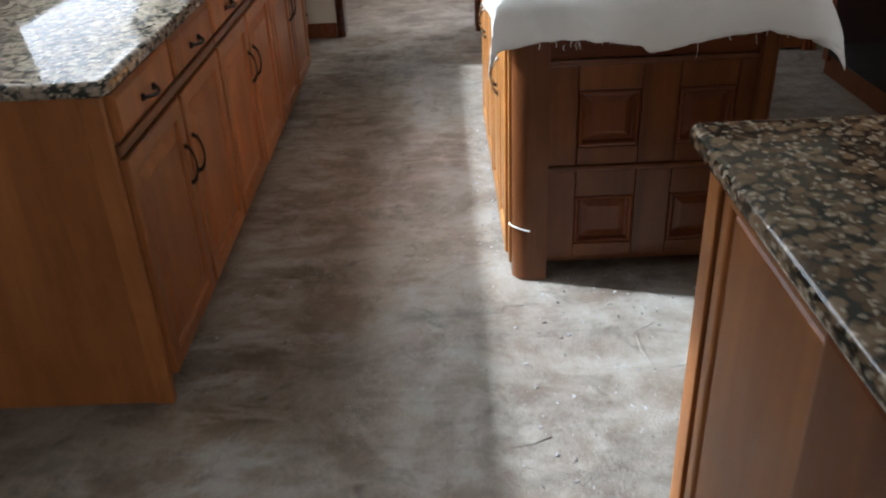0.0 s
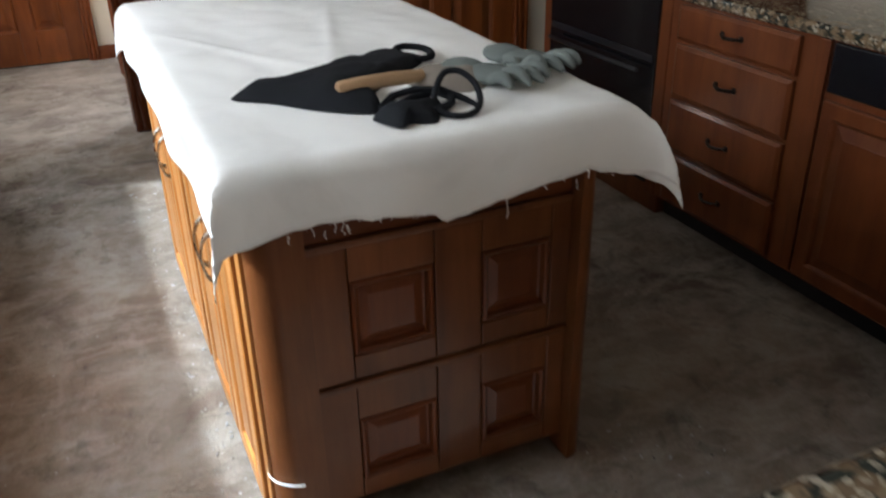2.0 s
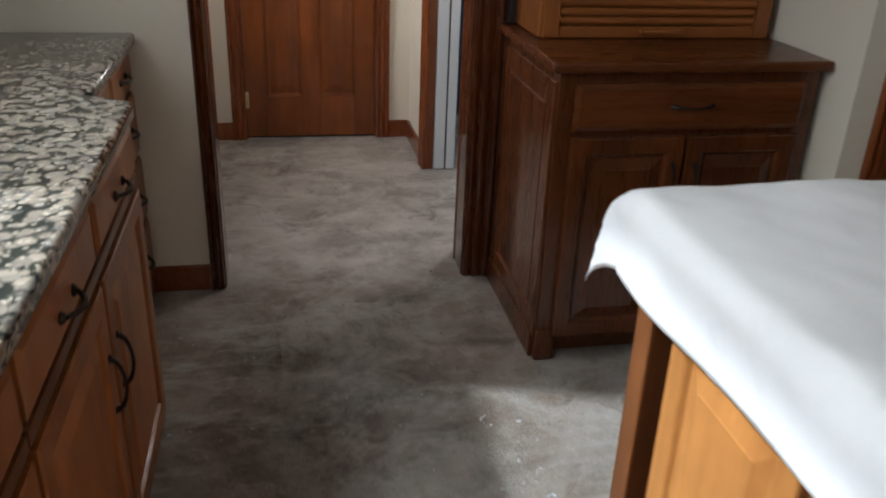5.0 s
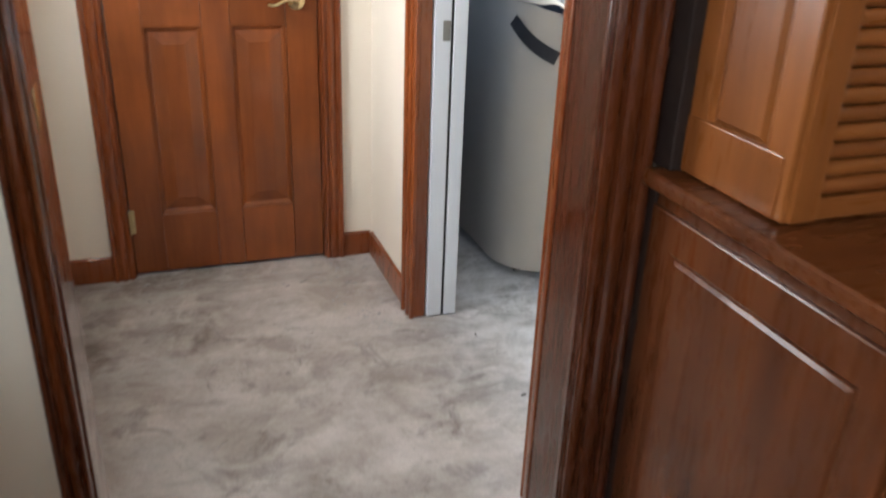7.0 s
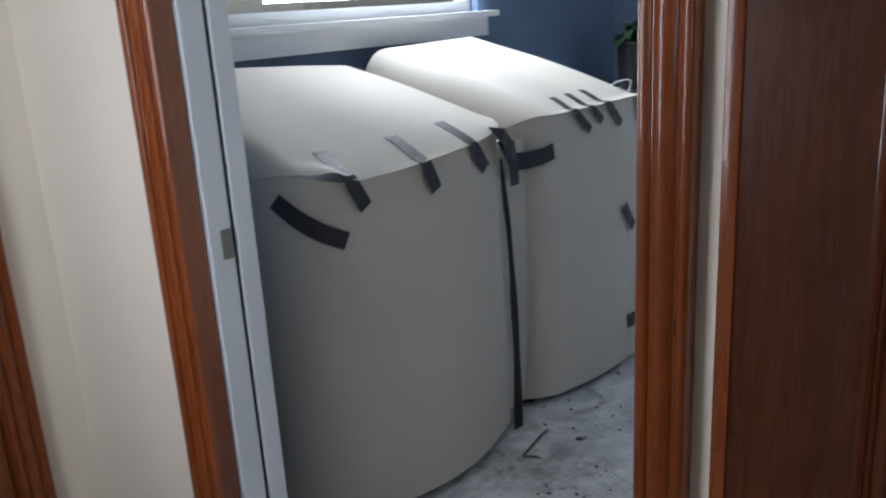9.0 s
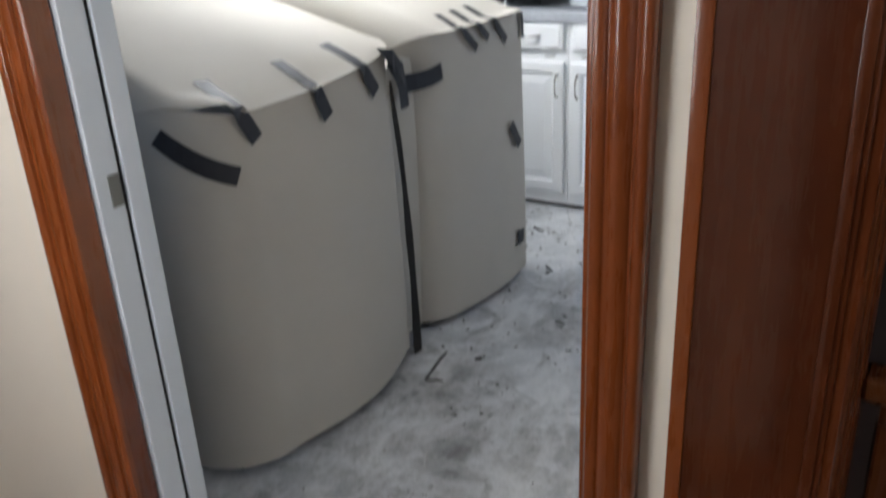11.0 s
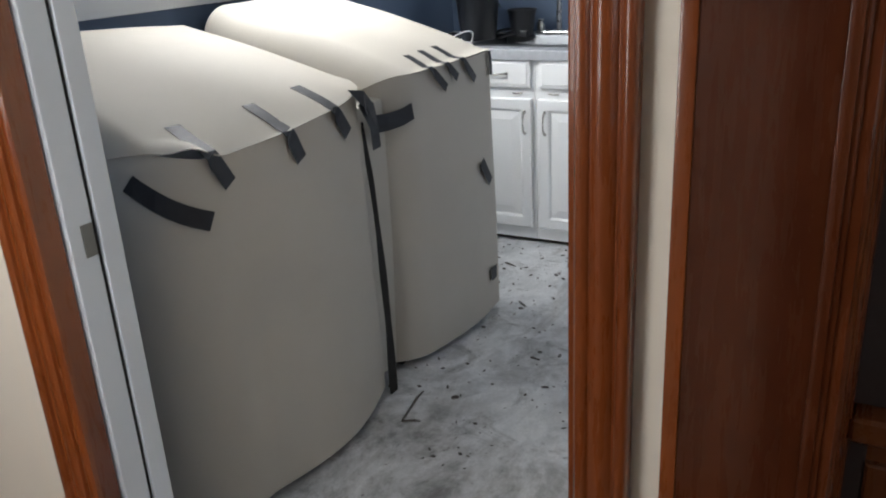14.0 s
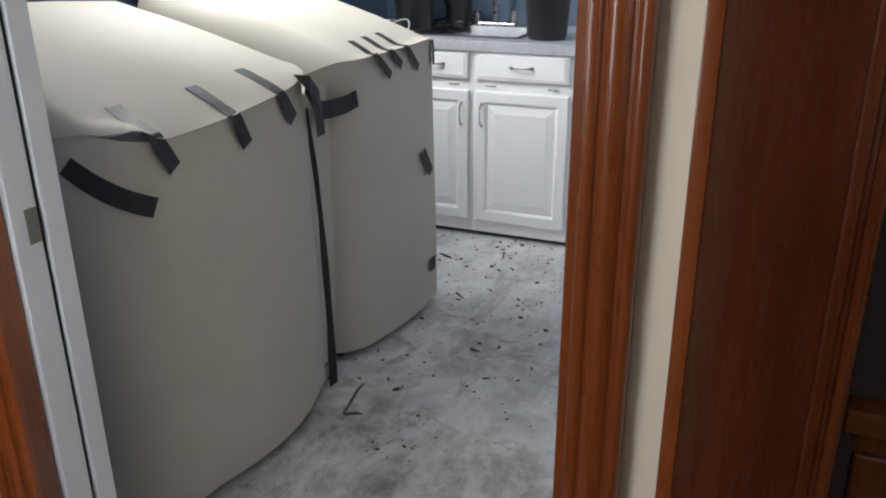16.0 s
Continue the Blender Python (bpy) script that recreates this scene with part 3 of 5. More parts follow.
def six_panel_door(name, x0, x1, y, top, knob_x, knob_z, knob_mat, label, lever_dir):
    """Stile-and-rail door facing the camera side (-y), with casing and raised panels."""
    w = x1 - x0
    d = thing(name, ((x0 + x1) / 2, y, 0), label, "door", kind="structure")
    m = face_frame((x0, y + 0.03, 0.012), (1, 0, 0), (0, -1, 0))
    st, mid = 0.112, 0.095
    pw = (w - 2 * st - mid) / 2
    rows = [(0.235, 0.905), (1.085, 1.62), (1.72, 1.92)]
    part("slab_core", box(x0, x1, y + 0.022, y + 0.05, 0.012, top), DOORWOOD, d)
    for a, c in ((0, st), (st + pw, st + pw + mid), (w - st, w)):
        part("stile", box(x0 + a + 0.001, x0 + c - 0.001, y + 0.004, y + 0.026, 0.012, top, 0.002), DOORWOOD, d)
    zs = [0.012] + [z for r in rows for z in r] + [top]
    for i in range(0, len(zs), 2):
        for a, c in ((st, st + pw), (st + pw + mid, w - st)):
            part("rail", box(x0 + a, x0 + c, y + 0.0045, y + 0.026, zs[i], zs[i + 1], 0.002), DOORWOOD, d)
    for z0, z1 in rows:
        for a in (st, st + pw + mid):
            pm = face_frame((x0 + a + 0.001, y + 0.0222, z0 + 0.001), (1, 0, 0), (0, -1, 0))
            part("panel", rings(pm, pw - 0.002, z1 - z0 - 0.002, [(0, 0.014), (0.004, 0.014), (0.012, 0.004), (0.018, 0.002), (0.055, 0.012), (0.058, 0.013)]), DOORWOOD, d)
    lever(face_frame((knob_x, y + 0.004, knob_z), (1, 0, 0), (0, -1, 0)), d, knob_mat, lever_dir)
    for z in (0.22, 1.10, 1.80):
        bm = box(x0 - 0.012, x0 + 0.016, y - 0.0035, y + 0.0035, z - 0.045, z + 0.045, 0.001)
        join(bm, tube([(x0 - 0.002, y - 0.006, z - 0.047), (x0 - 0.002, y - 0.006, z + 0.047)], 0.006, 10))
        part("hinge", bm, knob_mat, d, "small metal hinge", True)
    for x, s in ((x0 - 0.008, -1), (x1 + 0.008, 1)):
        part("casing", casing((x, y - 0.003, 0), UP, (s, 0, 0), (0, -1, 0), top + 0.09, 0.07), TRIM, d, smooth=True)
        part("jamb", box(min(x, x - s * 0.006), max(x, x - s * 0.006) , y - 0.002, y + 0.1, 0, top + 0.01), TRIM, d)
    part("casing_head", casing((x0 - 0.03, y - 0.003, top + 0.012), (1, 0, 0), UP, (0, -1, 0), w + 0.06, 0.07), TRIM, d, smooth=True)
    return d


six_panel_door("door_1", EX0, EX1, EY, 2.03, 0.293, 0.985, BRASS, "closed reddish wooden panel door with a brass lever", -1)
six_panel_door("door_2", DX0, DX1, DW, 2.03, 2.24, 0.92, NICKEL, "closed reddish wooden panel door with a nickel lever", -1)


def window(name, m, w, h, label, sill=True, posts=(True, True)):
    d = thing(name, m @ Vector((w / 2, 0, 0)), label, "window", kind="structure")
    sides = [q for q, there in zip(((0, 0.045, 0, h), (w - 0.045, w, 0, h)), posts) if there]
    for q in (*sides, (0.045, w - 0.045, 0, 0.045), (0.045, w - 0.045, h - 0.045, h)):
        bm = bmesh.new()
        bmesh.ops.create_cube(bm, size=1, matrix=m @ Matrix.Translation(((q[0] + q[1]) / 2, (q[2] + q[3]) / 2, -0.07)) @ Matrix.Diagonal((q[1] - q[0], q[3] - q[2], 0.05, 1)))
        part("window_frame", bm, WHITE, d)
    if sill:
        bm = bmesh.new()
        bmesh.ops.create_cube(bm, size=1, matrix=m @ Matrix.Translation((w / 2, -0.012, 0.01)) @ Matrix.Diagonal((w + 0.14, 0.024, 0.11, 1)))
        part("window_sill", bm, WHITE, d, "white painted sill board")
        bm = bmesh.new()
        bmesh.ops.create_cube(bm, size=1, matrix=m @ Matrix.Translation((w / 2, -0.065, 0.01)) @ Matrix.Diagonal((w + 0.09, 0.08, 0.018, 1)))
        part("apron", bm, WHITE, d)
    bm = bmesh.new()
    bmesh.ops.create_cube(bm, size=1, matrix=m @ Matrix.Translation((w / 2, h / 2, -0.07)) @ Matrix.Diagonal((w - 0.09, h - 0.09, 0.004, 1)))
    pane = part("pane", bm, GLASS, d)
    pane.visible_shadow = False
    return d


window("window_1", face_frame((L_WALL, WYM, WZ0), (0, -1, 0), (1, 0, 0)), WYM - WYA, WZ1 - WZ0, "unseen wide white framed kitchen window", False, (False, False))
window("window_7", face_frame((L_WALL, WYA, WZM), (0, -1, 0), (1, 0, 0)), WYA - WY0, WZ1 - WZM, "short white framed kitchen window", False, (False, True))
window("window_6", face_frame((L_WALL, WY1, WZM), (0, -1, 0), (1, 0, 0)), WY1 - WYM, WZ1 - WZM, "short white framed kitchen window", False, (True, False))
window("window_2", face_frame((1.36, LB, 1.36), (1, 0, 0), (0, -1, 0)), 1.40, 1.04, "bright white framed laundry window with a sill")
window("window_4", face_frame((-0.60, 7.10, 0.95), (0, -1, 0), (1, 0, 0)), 0.70, 1.20, "white framed hallway window", False)
# unseen window, added round the laundry side fill
window("fill_window_3", face_frame((3.85, PART_H, 0.6), (-1, 0, 0), (0, 1, 0)), 0.85, 1.7, "unseen white framed laundry window added for fill light", False)

# unseen window, added round the rear fill
window("fill_window_5", face_frame((-0.25, BACK, 0.45), (1, 0, 0), (0, 1, 0)), 2.1, 1.7, "unseen wide white framed kitchen window", False)

# ---- kitchen: cabinets along the window wall ----
FX = -0.515


def base_cabinet(name, y0, y1, doors, label, face=FX, back=-1.10, mat=None):
    mat = mat or CABINET
    c = thing(name, ((face + back) / 2, (y0 + y1) / 2, 0), label, "cabinet", "cabinets along the window wall")
    part("body", box(back, face, y0 + 0.0015, y1 - 0.0015, 0.06, 0.873, 0.002), mat, c)
    part("plinth", box(back, face - 0.05, y0 + 0.002, y1 - 0.002, 0, 0.06), WALNUT, c)
    part("rail_moulding", box(face + 0.001, face + 0.016, y0 + 0.002, y1 - 0.002, 0.715, 0.742, 0.006), WALNUT, c, "dark moulded rail")
    w = (y1 - y0) / doors
    for i in range(doors):
        a = y0 + i * w
        dr = drawer_front(face_frame((face + 0.001, a + 0.012, 0.752), (0, 1, 0), (1, 0, 0)), w - 0.024, 0.113, c, mat)
        cup_pull(face_frame((face + 0.021, a + w / 2, 0.797), (0, 1, 0), (1, 0, 0)), dr, BRONZE)
        d = panel_door(face_frame((face + 0.001, a + 0.010, 0.075), (0, 1, 0), (1, 0, 0)), w - 0.020, 0.63, c, mat)
        edge = a + w - 0.045 if i % 2 == 0 else a + 0.045
        pull(face_frame((face + 0.021, edge, 0.51), (0, 1, 0), (1, 0, 0)), d, BRONZE, 0.115)
    return c


base_cabinet("base_cabinet", 2.0, 2.96, 2, "honey brown wooden base cabinet, end panel showing")
base_cabinet("base_cabinet", 2.96, 3.92, 2, "honey brown wooden base cabinet with two doors")
base_cabinet("base_cabinet", 3.92, 4.92, 2, "honey brown wooden base cabinet in shade")
end_panel = thing("end_panel", (-0.81, 1.99, 0), "plain honey brown cabinet end panel standing on concrete", "cabinet panel")
part("board", box(-1.10, FX + 0.004, 1.978, 1.9995, 0, 0.873, 0.002), CABINET, end_panel)
part("stile", box(FX - 0.045, FX + 0.006, 1.970, 1.979, 0, 0.872, 0.003), CABINET, end_panel)

RFX = -0.635
dc = thing("drawer_cabinet", (-0.86, 5.33, 0), "shaded wooden drawer cabinet with four drawers", "cabinet", "cabinets along the window wall")
part("body", box(-1.10, RFX, 4.922, 5.745, 0.06, 0.873, 0.002), CABINET, dc)
part("plinth", box(-1.10, RFX - 0.05, 4.925, 5.743, 0, 0.06), WALNUT, dc)
for z0, hgt in ((0.745, 0.12), (0.53, 0.20), (0.31, 0.205), (0.085, 0.21)):
    for y0 in (5.0, 5.375):
        f = drawer_front(face_frame((RFX + 0.001, y0, z0), (0, 1, 0), (1, 0, 0)), 0.355, hgt, dc, CABINET)
        cup_pull(face_frame((RFX + 0.021, y0 + 0.178, z0 + hgt * 0.55), (0, 1, 0), (1, 0, 0)), f, BRONZE)


def slab(outline, z0, z1, bev=0.012, seg=4):
    bm = bmesh.new()
    low = [bm.verts.new((x, y, z0)) for x, y in outline]
    high = [bm.verts.new((x, y, z1)) for x, y in outline]
    k = len(outline)
    for i in range(k):
        bm.faces.new((low[i], low[(i + 1) % k], high[(i + 1) % k], high[i]))
    bm.faces.new(low[::-1])
    bm.faces.new(high)
    bm.normal_update()
    edges = [e for e in bm.edges if abs(e.verts[0].co.z - e.verts[1].co.z) < 1e-6]
    bmesh.ops.bevel(bm, geom=edges, offset=bev, segments=seg, affect="EDGES", profile=0.5)
    return bm


def round_corner(cx, cy, r, a0, a1, n=6):
    return [(cx + r * math.cos(radians(a0 + (a1 - a0) * i / n)), cy + r * math.sin(radians(a0 + (a1 - a0) * i / n))) for i in range(n + 1)]


CE = -0.484
outline = [(-1.148, 1.955)] + round_corner(CE - 0.03, 1.985, 0.03, -90, 0) + round_corner(CE - 0.03, 4.90, 0.03, 0, 60, 3) + round_corner(-0.605 + 0.0, 5.0, 0.02, 180, 180, 1)[:1] + [(-0.595, 5.03)] + [(-0.595, 5.742), (-1.148, 5.742)]
single("countertop", slab(outline, 0.875, 0.915), GRANITE_PALE, (-0.8, 3.8, 0.875), "speckled grey granite countertop along the window wall", "countertop", smooth=True)

kf = thing("faucet", (-0.95, 5.40, 0.916), "chrome kitchen faucet on the granite counter", "faucet")
part("base", lathe([(0.028, 0), (0.028, 0.01), (0.018, 0.02), (0.016, 0.10), (0.02, 0.12), (0.012, 0.14)], (-0.95, 5.40, 0.9155), 18), STEEL, kf, smooth=True)
part("spout", tube([(-0.95, 5.40, 1.03), (-0.95, 5.40, 1.12), (-0.93, 5.39, 1.17), (-0.88, 5.375, 1.185), (-0.83, 5.36, 1.165), (-0.81, 5.355, 1.12)], 0.011, 10), STEEL, kf, smooth=True)
part("lever", tube([(-0.95, 5.42, 1.01), (-0.94, 5.46, 1.03), (-0.92, 5.50, 1.05)], [0.008, 0.007, 0.006], 8), STEEL, kf, smooth=True)

# ---- kitchen: peninsula ----
pen = thing("peninsula_cabinet", (1.4, 1.1, 0), "honey brown wooden peninsula cabinet with a panelled end", "cabinet")
PX0 = 0.742
part("body", box(PX0, 2.28, 0.62, 1.515, 0.0, 0.873, 0.003), CABINET, pen)
part("corner_stile", box(PX0 - 0.014, PX0 + 0.03, 1.462, 1.522, 0, 0.872, 0.004), CABINET, pen)
part("dark_groove", box(PX0 - 0.004, PX0 + 0.004, 1.438, 1.460, 0, 0.86), WALNUT, pen)
part("end_frame", rings(face_frame((PX0 - 0.001, 1.436, 0.03), (0, -1, 0), (-1, 0, 0)), 0.50, 0.83, [(0, 0), (0, 0.009), (0.003, 0.012), (0.030, 0.012), (0.036, 0.010), (0.042, 0.003)], False), CABINET, pen)
part("end_panel", rings(face_frame((PX0 - 0.001, 1.394, 0.072), (0, -1, 0), (-1, 0, 0)), 0.416, 0.746, [(0, 0.003), (0.003, 0.002), (0.008, 0.007), (0.012, 0.008)]), CABINET, pen)
part("post", box(PX0 - 0.042, PX0 + 0.05, 0.56, 0.975, 0, 0.873, 0.006), WALNUT, pen, "dark wooden end board")
single("countertop", slab(round_corner(0.692 + 0.02, 1.56 - 0.02, 0.02, 90, 180) + round_corner(0.692 + 0.03, 0.50, 0.03, 180, 270) + [(2.9, 0.47), (2.9, 1.56)], 0.875, 0.918, 0.016, 5), GRANITE, (1.4, 1.1, 0.875), "brown and black polished granite peninsula countertop", "countertop", smooth=True)
dish = thing("glass_dish", (1.0, 1.22, 0.919), "clear glass dish on the granite peninsula", "dish")
part("bowl", lathe([(0.05, 0.0), (0.085, 0.012), (0.105, 0.05), (0.108, 0.052), (0.102, 0.05), (0.08, 0.016), (0.045, 0.006)], (1.0, 1.22, 0.9195), 28), GLASS, dish, smooth=True)

# ---- kitchen: island ----
isl = thing("kitchen_island", (0.88, 3.3, 0), "dark wooden island with honey brown side doors under a dropcloth", "kitchen island")
IX0, IX1, IY0, IY1 = 0.470, 1.245, 2.60, 4.04
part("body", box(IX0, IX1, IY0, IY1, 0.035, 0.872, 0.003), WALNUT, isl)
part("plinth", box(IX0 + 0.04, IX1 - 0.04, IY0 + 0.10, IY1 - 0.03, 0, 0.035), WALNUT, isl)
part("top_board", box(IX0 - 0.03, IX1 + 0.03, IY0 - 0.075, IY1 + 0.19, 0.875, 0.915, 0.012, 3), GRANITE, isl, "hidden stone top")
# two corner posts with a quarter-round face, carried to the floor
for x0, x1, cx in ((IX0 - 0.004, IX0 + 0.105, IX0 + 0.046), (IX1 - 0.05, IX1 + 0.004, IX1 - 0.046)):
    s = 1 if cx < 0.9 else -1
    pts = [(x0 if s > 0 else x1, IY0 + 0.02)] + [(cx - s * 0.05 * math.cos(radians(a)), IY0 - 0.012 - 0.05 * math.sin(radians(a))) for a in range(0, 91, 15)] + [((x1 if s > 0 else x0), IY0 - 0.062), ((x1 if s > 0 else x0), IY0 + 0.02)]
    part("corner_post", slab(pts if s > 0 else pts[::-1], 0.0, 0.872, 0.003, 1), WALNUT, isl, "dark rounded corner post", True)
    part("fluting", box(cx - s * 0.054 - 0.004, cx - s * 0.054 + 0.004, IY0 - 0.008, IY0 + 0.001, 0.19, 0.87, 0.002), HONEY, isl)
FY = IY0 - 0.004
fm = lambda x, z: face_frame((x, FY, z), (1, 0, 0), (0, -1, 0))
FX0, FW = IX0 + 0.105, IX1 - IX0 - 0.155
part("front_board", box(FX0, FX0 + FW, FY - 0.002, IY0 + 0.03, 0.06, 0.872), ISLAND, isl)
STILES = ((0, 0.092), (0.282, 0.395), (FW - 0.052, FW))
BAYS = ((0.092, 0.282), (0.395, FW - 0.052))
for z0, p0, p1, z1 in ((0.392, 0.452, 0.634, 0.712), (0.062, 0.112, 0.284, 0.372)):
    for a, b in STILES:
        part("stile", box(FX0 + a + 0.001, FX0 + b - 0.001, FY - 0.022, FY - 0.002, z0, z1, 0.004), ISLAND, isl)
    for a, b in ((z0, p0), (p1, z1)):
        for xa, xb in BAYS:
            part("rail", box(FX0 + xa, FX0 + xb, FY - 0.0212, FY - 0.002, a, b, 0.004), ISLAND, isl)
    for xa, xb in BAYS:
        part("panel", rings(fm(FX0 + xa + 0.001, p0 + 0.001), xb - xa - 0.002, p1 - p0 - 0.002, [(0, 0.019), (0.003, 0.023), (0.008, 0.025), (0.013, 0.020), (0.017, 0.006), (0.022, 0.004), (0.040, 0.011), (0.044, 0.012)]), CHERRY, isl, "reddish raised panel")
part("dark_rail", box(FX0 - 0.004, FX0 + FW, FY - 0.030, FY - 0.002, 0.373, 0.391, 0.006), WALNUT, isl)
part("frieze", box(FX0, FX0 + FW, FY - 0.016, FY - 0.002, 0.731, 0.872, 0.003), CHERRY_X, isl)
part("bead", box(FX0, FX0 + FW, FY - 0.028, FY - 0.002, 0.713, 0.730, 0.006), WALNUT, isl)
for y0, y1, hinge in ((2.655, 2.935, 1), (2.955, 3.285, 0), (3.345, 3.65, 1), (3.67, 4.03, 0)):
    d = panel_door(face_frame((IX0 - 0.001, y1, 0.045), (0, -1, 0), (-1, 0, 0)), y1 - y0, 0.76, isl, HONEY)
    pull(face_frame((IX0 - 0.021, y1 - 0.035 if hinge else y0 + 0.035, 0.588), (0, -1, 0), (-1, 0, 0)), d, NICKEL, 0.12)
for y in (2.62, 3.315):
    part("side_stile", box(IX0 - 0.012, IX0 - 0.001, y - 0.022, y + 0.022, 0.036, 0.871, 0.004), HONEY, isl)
far_post = box(IX0 - 0.002, IX0 + 0.07, IY1 + 0.10, IY1 + 0.165, 0, 0.874, 0.006)
part("corner_post", far_post, WALNUT, isl, "dark far corner post")

part("cord", tube([(0.516 + 0.058 * math.cos(a), 2.592 + 0.062 * math.sin(a), 0.19 + 0.006 * math.sin(2 * a)) for a in [radians(165 + 110 * i / 14) for i in range(15)]], 0.0022, 6), CANVAS, isl, "white string tied round the post")


def drop_cloth():
    """A canvas sheet over the island: flat on top, rolled over the edges, with a ragged hem and corner folds."""
    bm = bmesh.new()
    x0, x1, y0, y1, top = 0.424, 1.315, 2.505, 4.25, 0.932
    nu, nv = 96, 150
    drop_l, drop_r, drop_f, drop_b = 0.132, 0.15, 0.128, 0.12
    grid = []
    for i in range(nu + 1):
        row = []
        for j in range(nv + 1):
            u = -drop_l + (x1 - x0 + drop_l + drop_r) * i / nu
            v = -drop_f + (y1 - y0 + drop_f + drop_b) * j / nv
            ru = 0.036
            over_l, over_r = max(0, ru - u), max(0, u - (x1 - x0 - ru))
            over_f, over_b = max(0, ru - v), max(0, v - (y1 - y0 - ru))
            def fold(o):
                if o <= 0:
                    return 0.0, 0.0
                a = min(o / ru, math.pi / 2)
                extra = max(0, o - ru * math.pi / 2)
                return ru * math.sin(a), ru * (1 - math.cos(a)) + extra
            ol, dl = fold(over_l)
            orr, dr = fold(over_r)
            of, df = fold(over_f)
            ob_, db = fold(over_b)
            x = x0 + min(max(u, ru), x1 - x0 - ru) - ol + orr
            y = y0 + min(max(v, ru), y1 - y0 - ru) - of + ob_
            side, end = max(dl, dr), max(df, db)
            down = (side ** 4 + end ** 4) ** 0.25
            if min(side, end) > 0:
                k = 2 * side * end / (side + end)
                down += (0.26 if u < 0.4 else 0.12) * k
                out = (0.25 if u < 0.4 else 0.42) * k
                x += out * (-1 if dl > dr else 1)
                y += out * (-1 if df > db else 1)
            rag = 0.0
            if df > 0.05:
                low = min(1, (df - 0.05) / 0.08)
                hem = [(-0.2, 0.0), (0.04, -0.004), (0.13, -0.022), (0.30, -0.012), (0.40, 0.002), (0.425, 0.024), (0.50, 0.022), (0.54, 0.004), (0.66, -0.018), (0.76, -0.020), (0.86, 0.004), (1.1, 0.03)]
                for (ua, ra), (ub, rb) in zip(hem, hem[1:]):
                    if ua <= u < ub:
                        rag += low * (ra + (rb - ra) * (u - ua) / (ub - ua))
                rag += low * (0.006 * noise.noise(Vector((u * 11, 2.0, 0))) + 0.005 * noise.noise(Vector((u * 31, 7.0, 0))))
            if dl > 0.07:
                rag += 0.028 * noise.noise(Vector((v * 2.2, 4.0, 1))) * min(1, (dl - 0.07) / 0.08)
            z = top - down - rag
            ripple = 0.0055 * noise.noise(Vector((u * 6, v * 3.2, 5))) + 0.003 * noise.noise(Vector((u * 15 + v * 5, v * 9, 3))) + 0.006 * noise.noise(Vector((u * 2.1, v * 1.5, 9)))
            crease = 0.008 * math.exp(-(abs((u - 0.28) * 0.75 + (v - 0.75) * 0.45) / 0.016)) * math.exp(-((v - 0.9) / 0.35) ** 2)
            crease += 0.007 * math.exp(-(abs((u - 0.52) * 0.85 - (v - 1.0) * 0.25) / 0.014)) * math.exp(-((v - 0.95) / 0.3) ** 2)
            if down < 0.03:
                z += ripple + crease
            else:
                wave = 0.006 * math.sin(u * 21 + 1.0) if max(df, db) > 0 else 0.005 * math.sin(v * 13)
                s = min(1.0, down / 0.12)
                if df > 0:
                    y -= wave * s + 0.006 * s
                if db > 0:
                    y += wave * s
                if dl > 0:
                    x -= wave * s + 0.004 * s
                if dr > 0:
                    x += wave * s + 0.012 * s
            row.append(bm.verts.new((x, y, z)))
        grid.append(row)
    for i in range(nu):
        for j in range(nv):
            bm.faces.new((grid[i][j], grid[i + 1][j], grid[i + 1][j + 1], grid[i][j + 1]))
    return bm


cloth = thing("drop_cloth", (0.88, 3.4, 0.93), "off-white canvas dropcloth with a frayed hem on the island", "cloth")
sheet = part("sheet", drop_cloth(), CANVAS, cloth, smooth=True)
thick = sheet.modifiers.new("thickness", "SOLIDIFY")
thick.thickness, thick.offset = 0.0025, -1
rnd = random.Random(5)
for i in range(26):
    x = rnd.uniform(0.5, 1.28)
    zt = 0.815 + rnd.uniform(-0.012, 0.01)
    ln = rnd.choice((0.012, 0.018, 0.025, 0.06 if abs(x - 0.93) < 0.05 else 0.02))
    pts = [(x + rnd.uniform(-0.004, 0.004), 2.488 + rnd.uniform(-0.004, 0.003), zt - ln * k / 4) for k in range(5)]
    part("thread", tube(pts, 0.0009, 4), CANVAS, cloth)


def rounded(points, steps=5):
    """A closed smooth run through a few points."""
    k = len(points)
    out = []
    for i in range(k):
        a, b, c, d = (Vector(points[(i + j) % k]) for j in (-1, 0, 1, 2))
        for q in range(steps):
            f = q / steps
            out.append(0.5 * (2 * b + (c - a) * f + (2 * a - 5 * b + 4 * c - d) * f * f + (3 * b - a - 3 * c + d) * f ** 3))
    return out


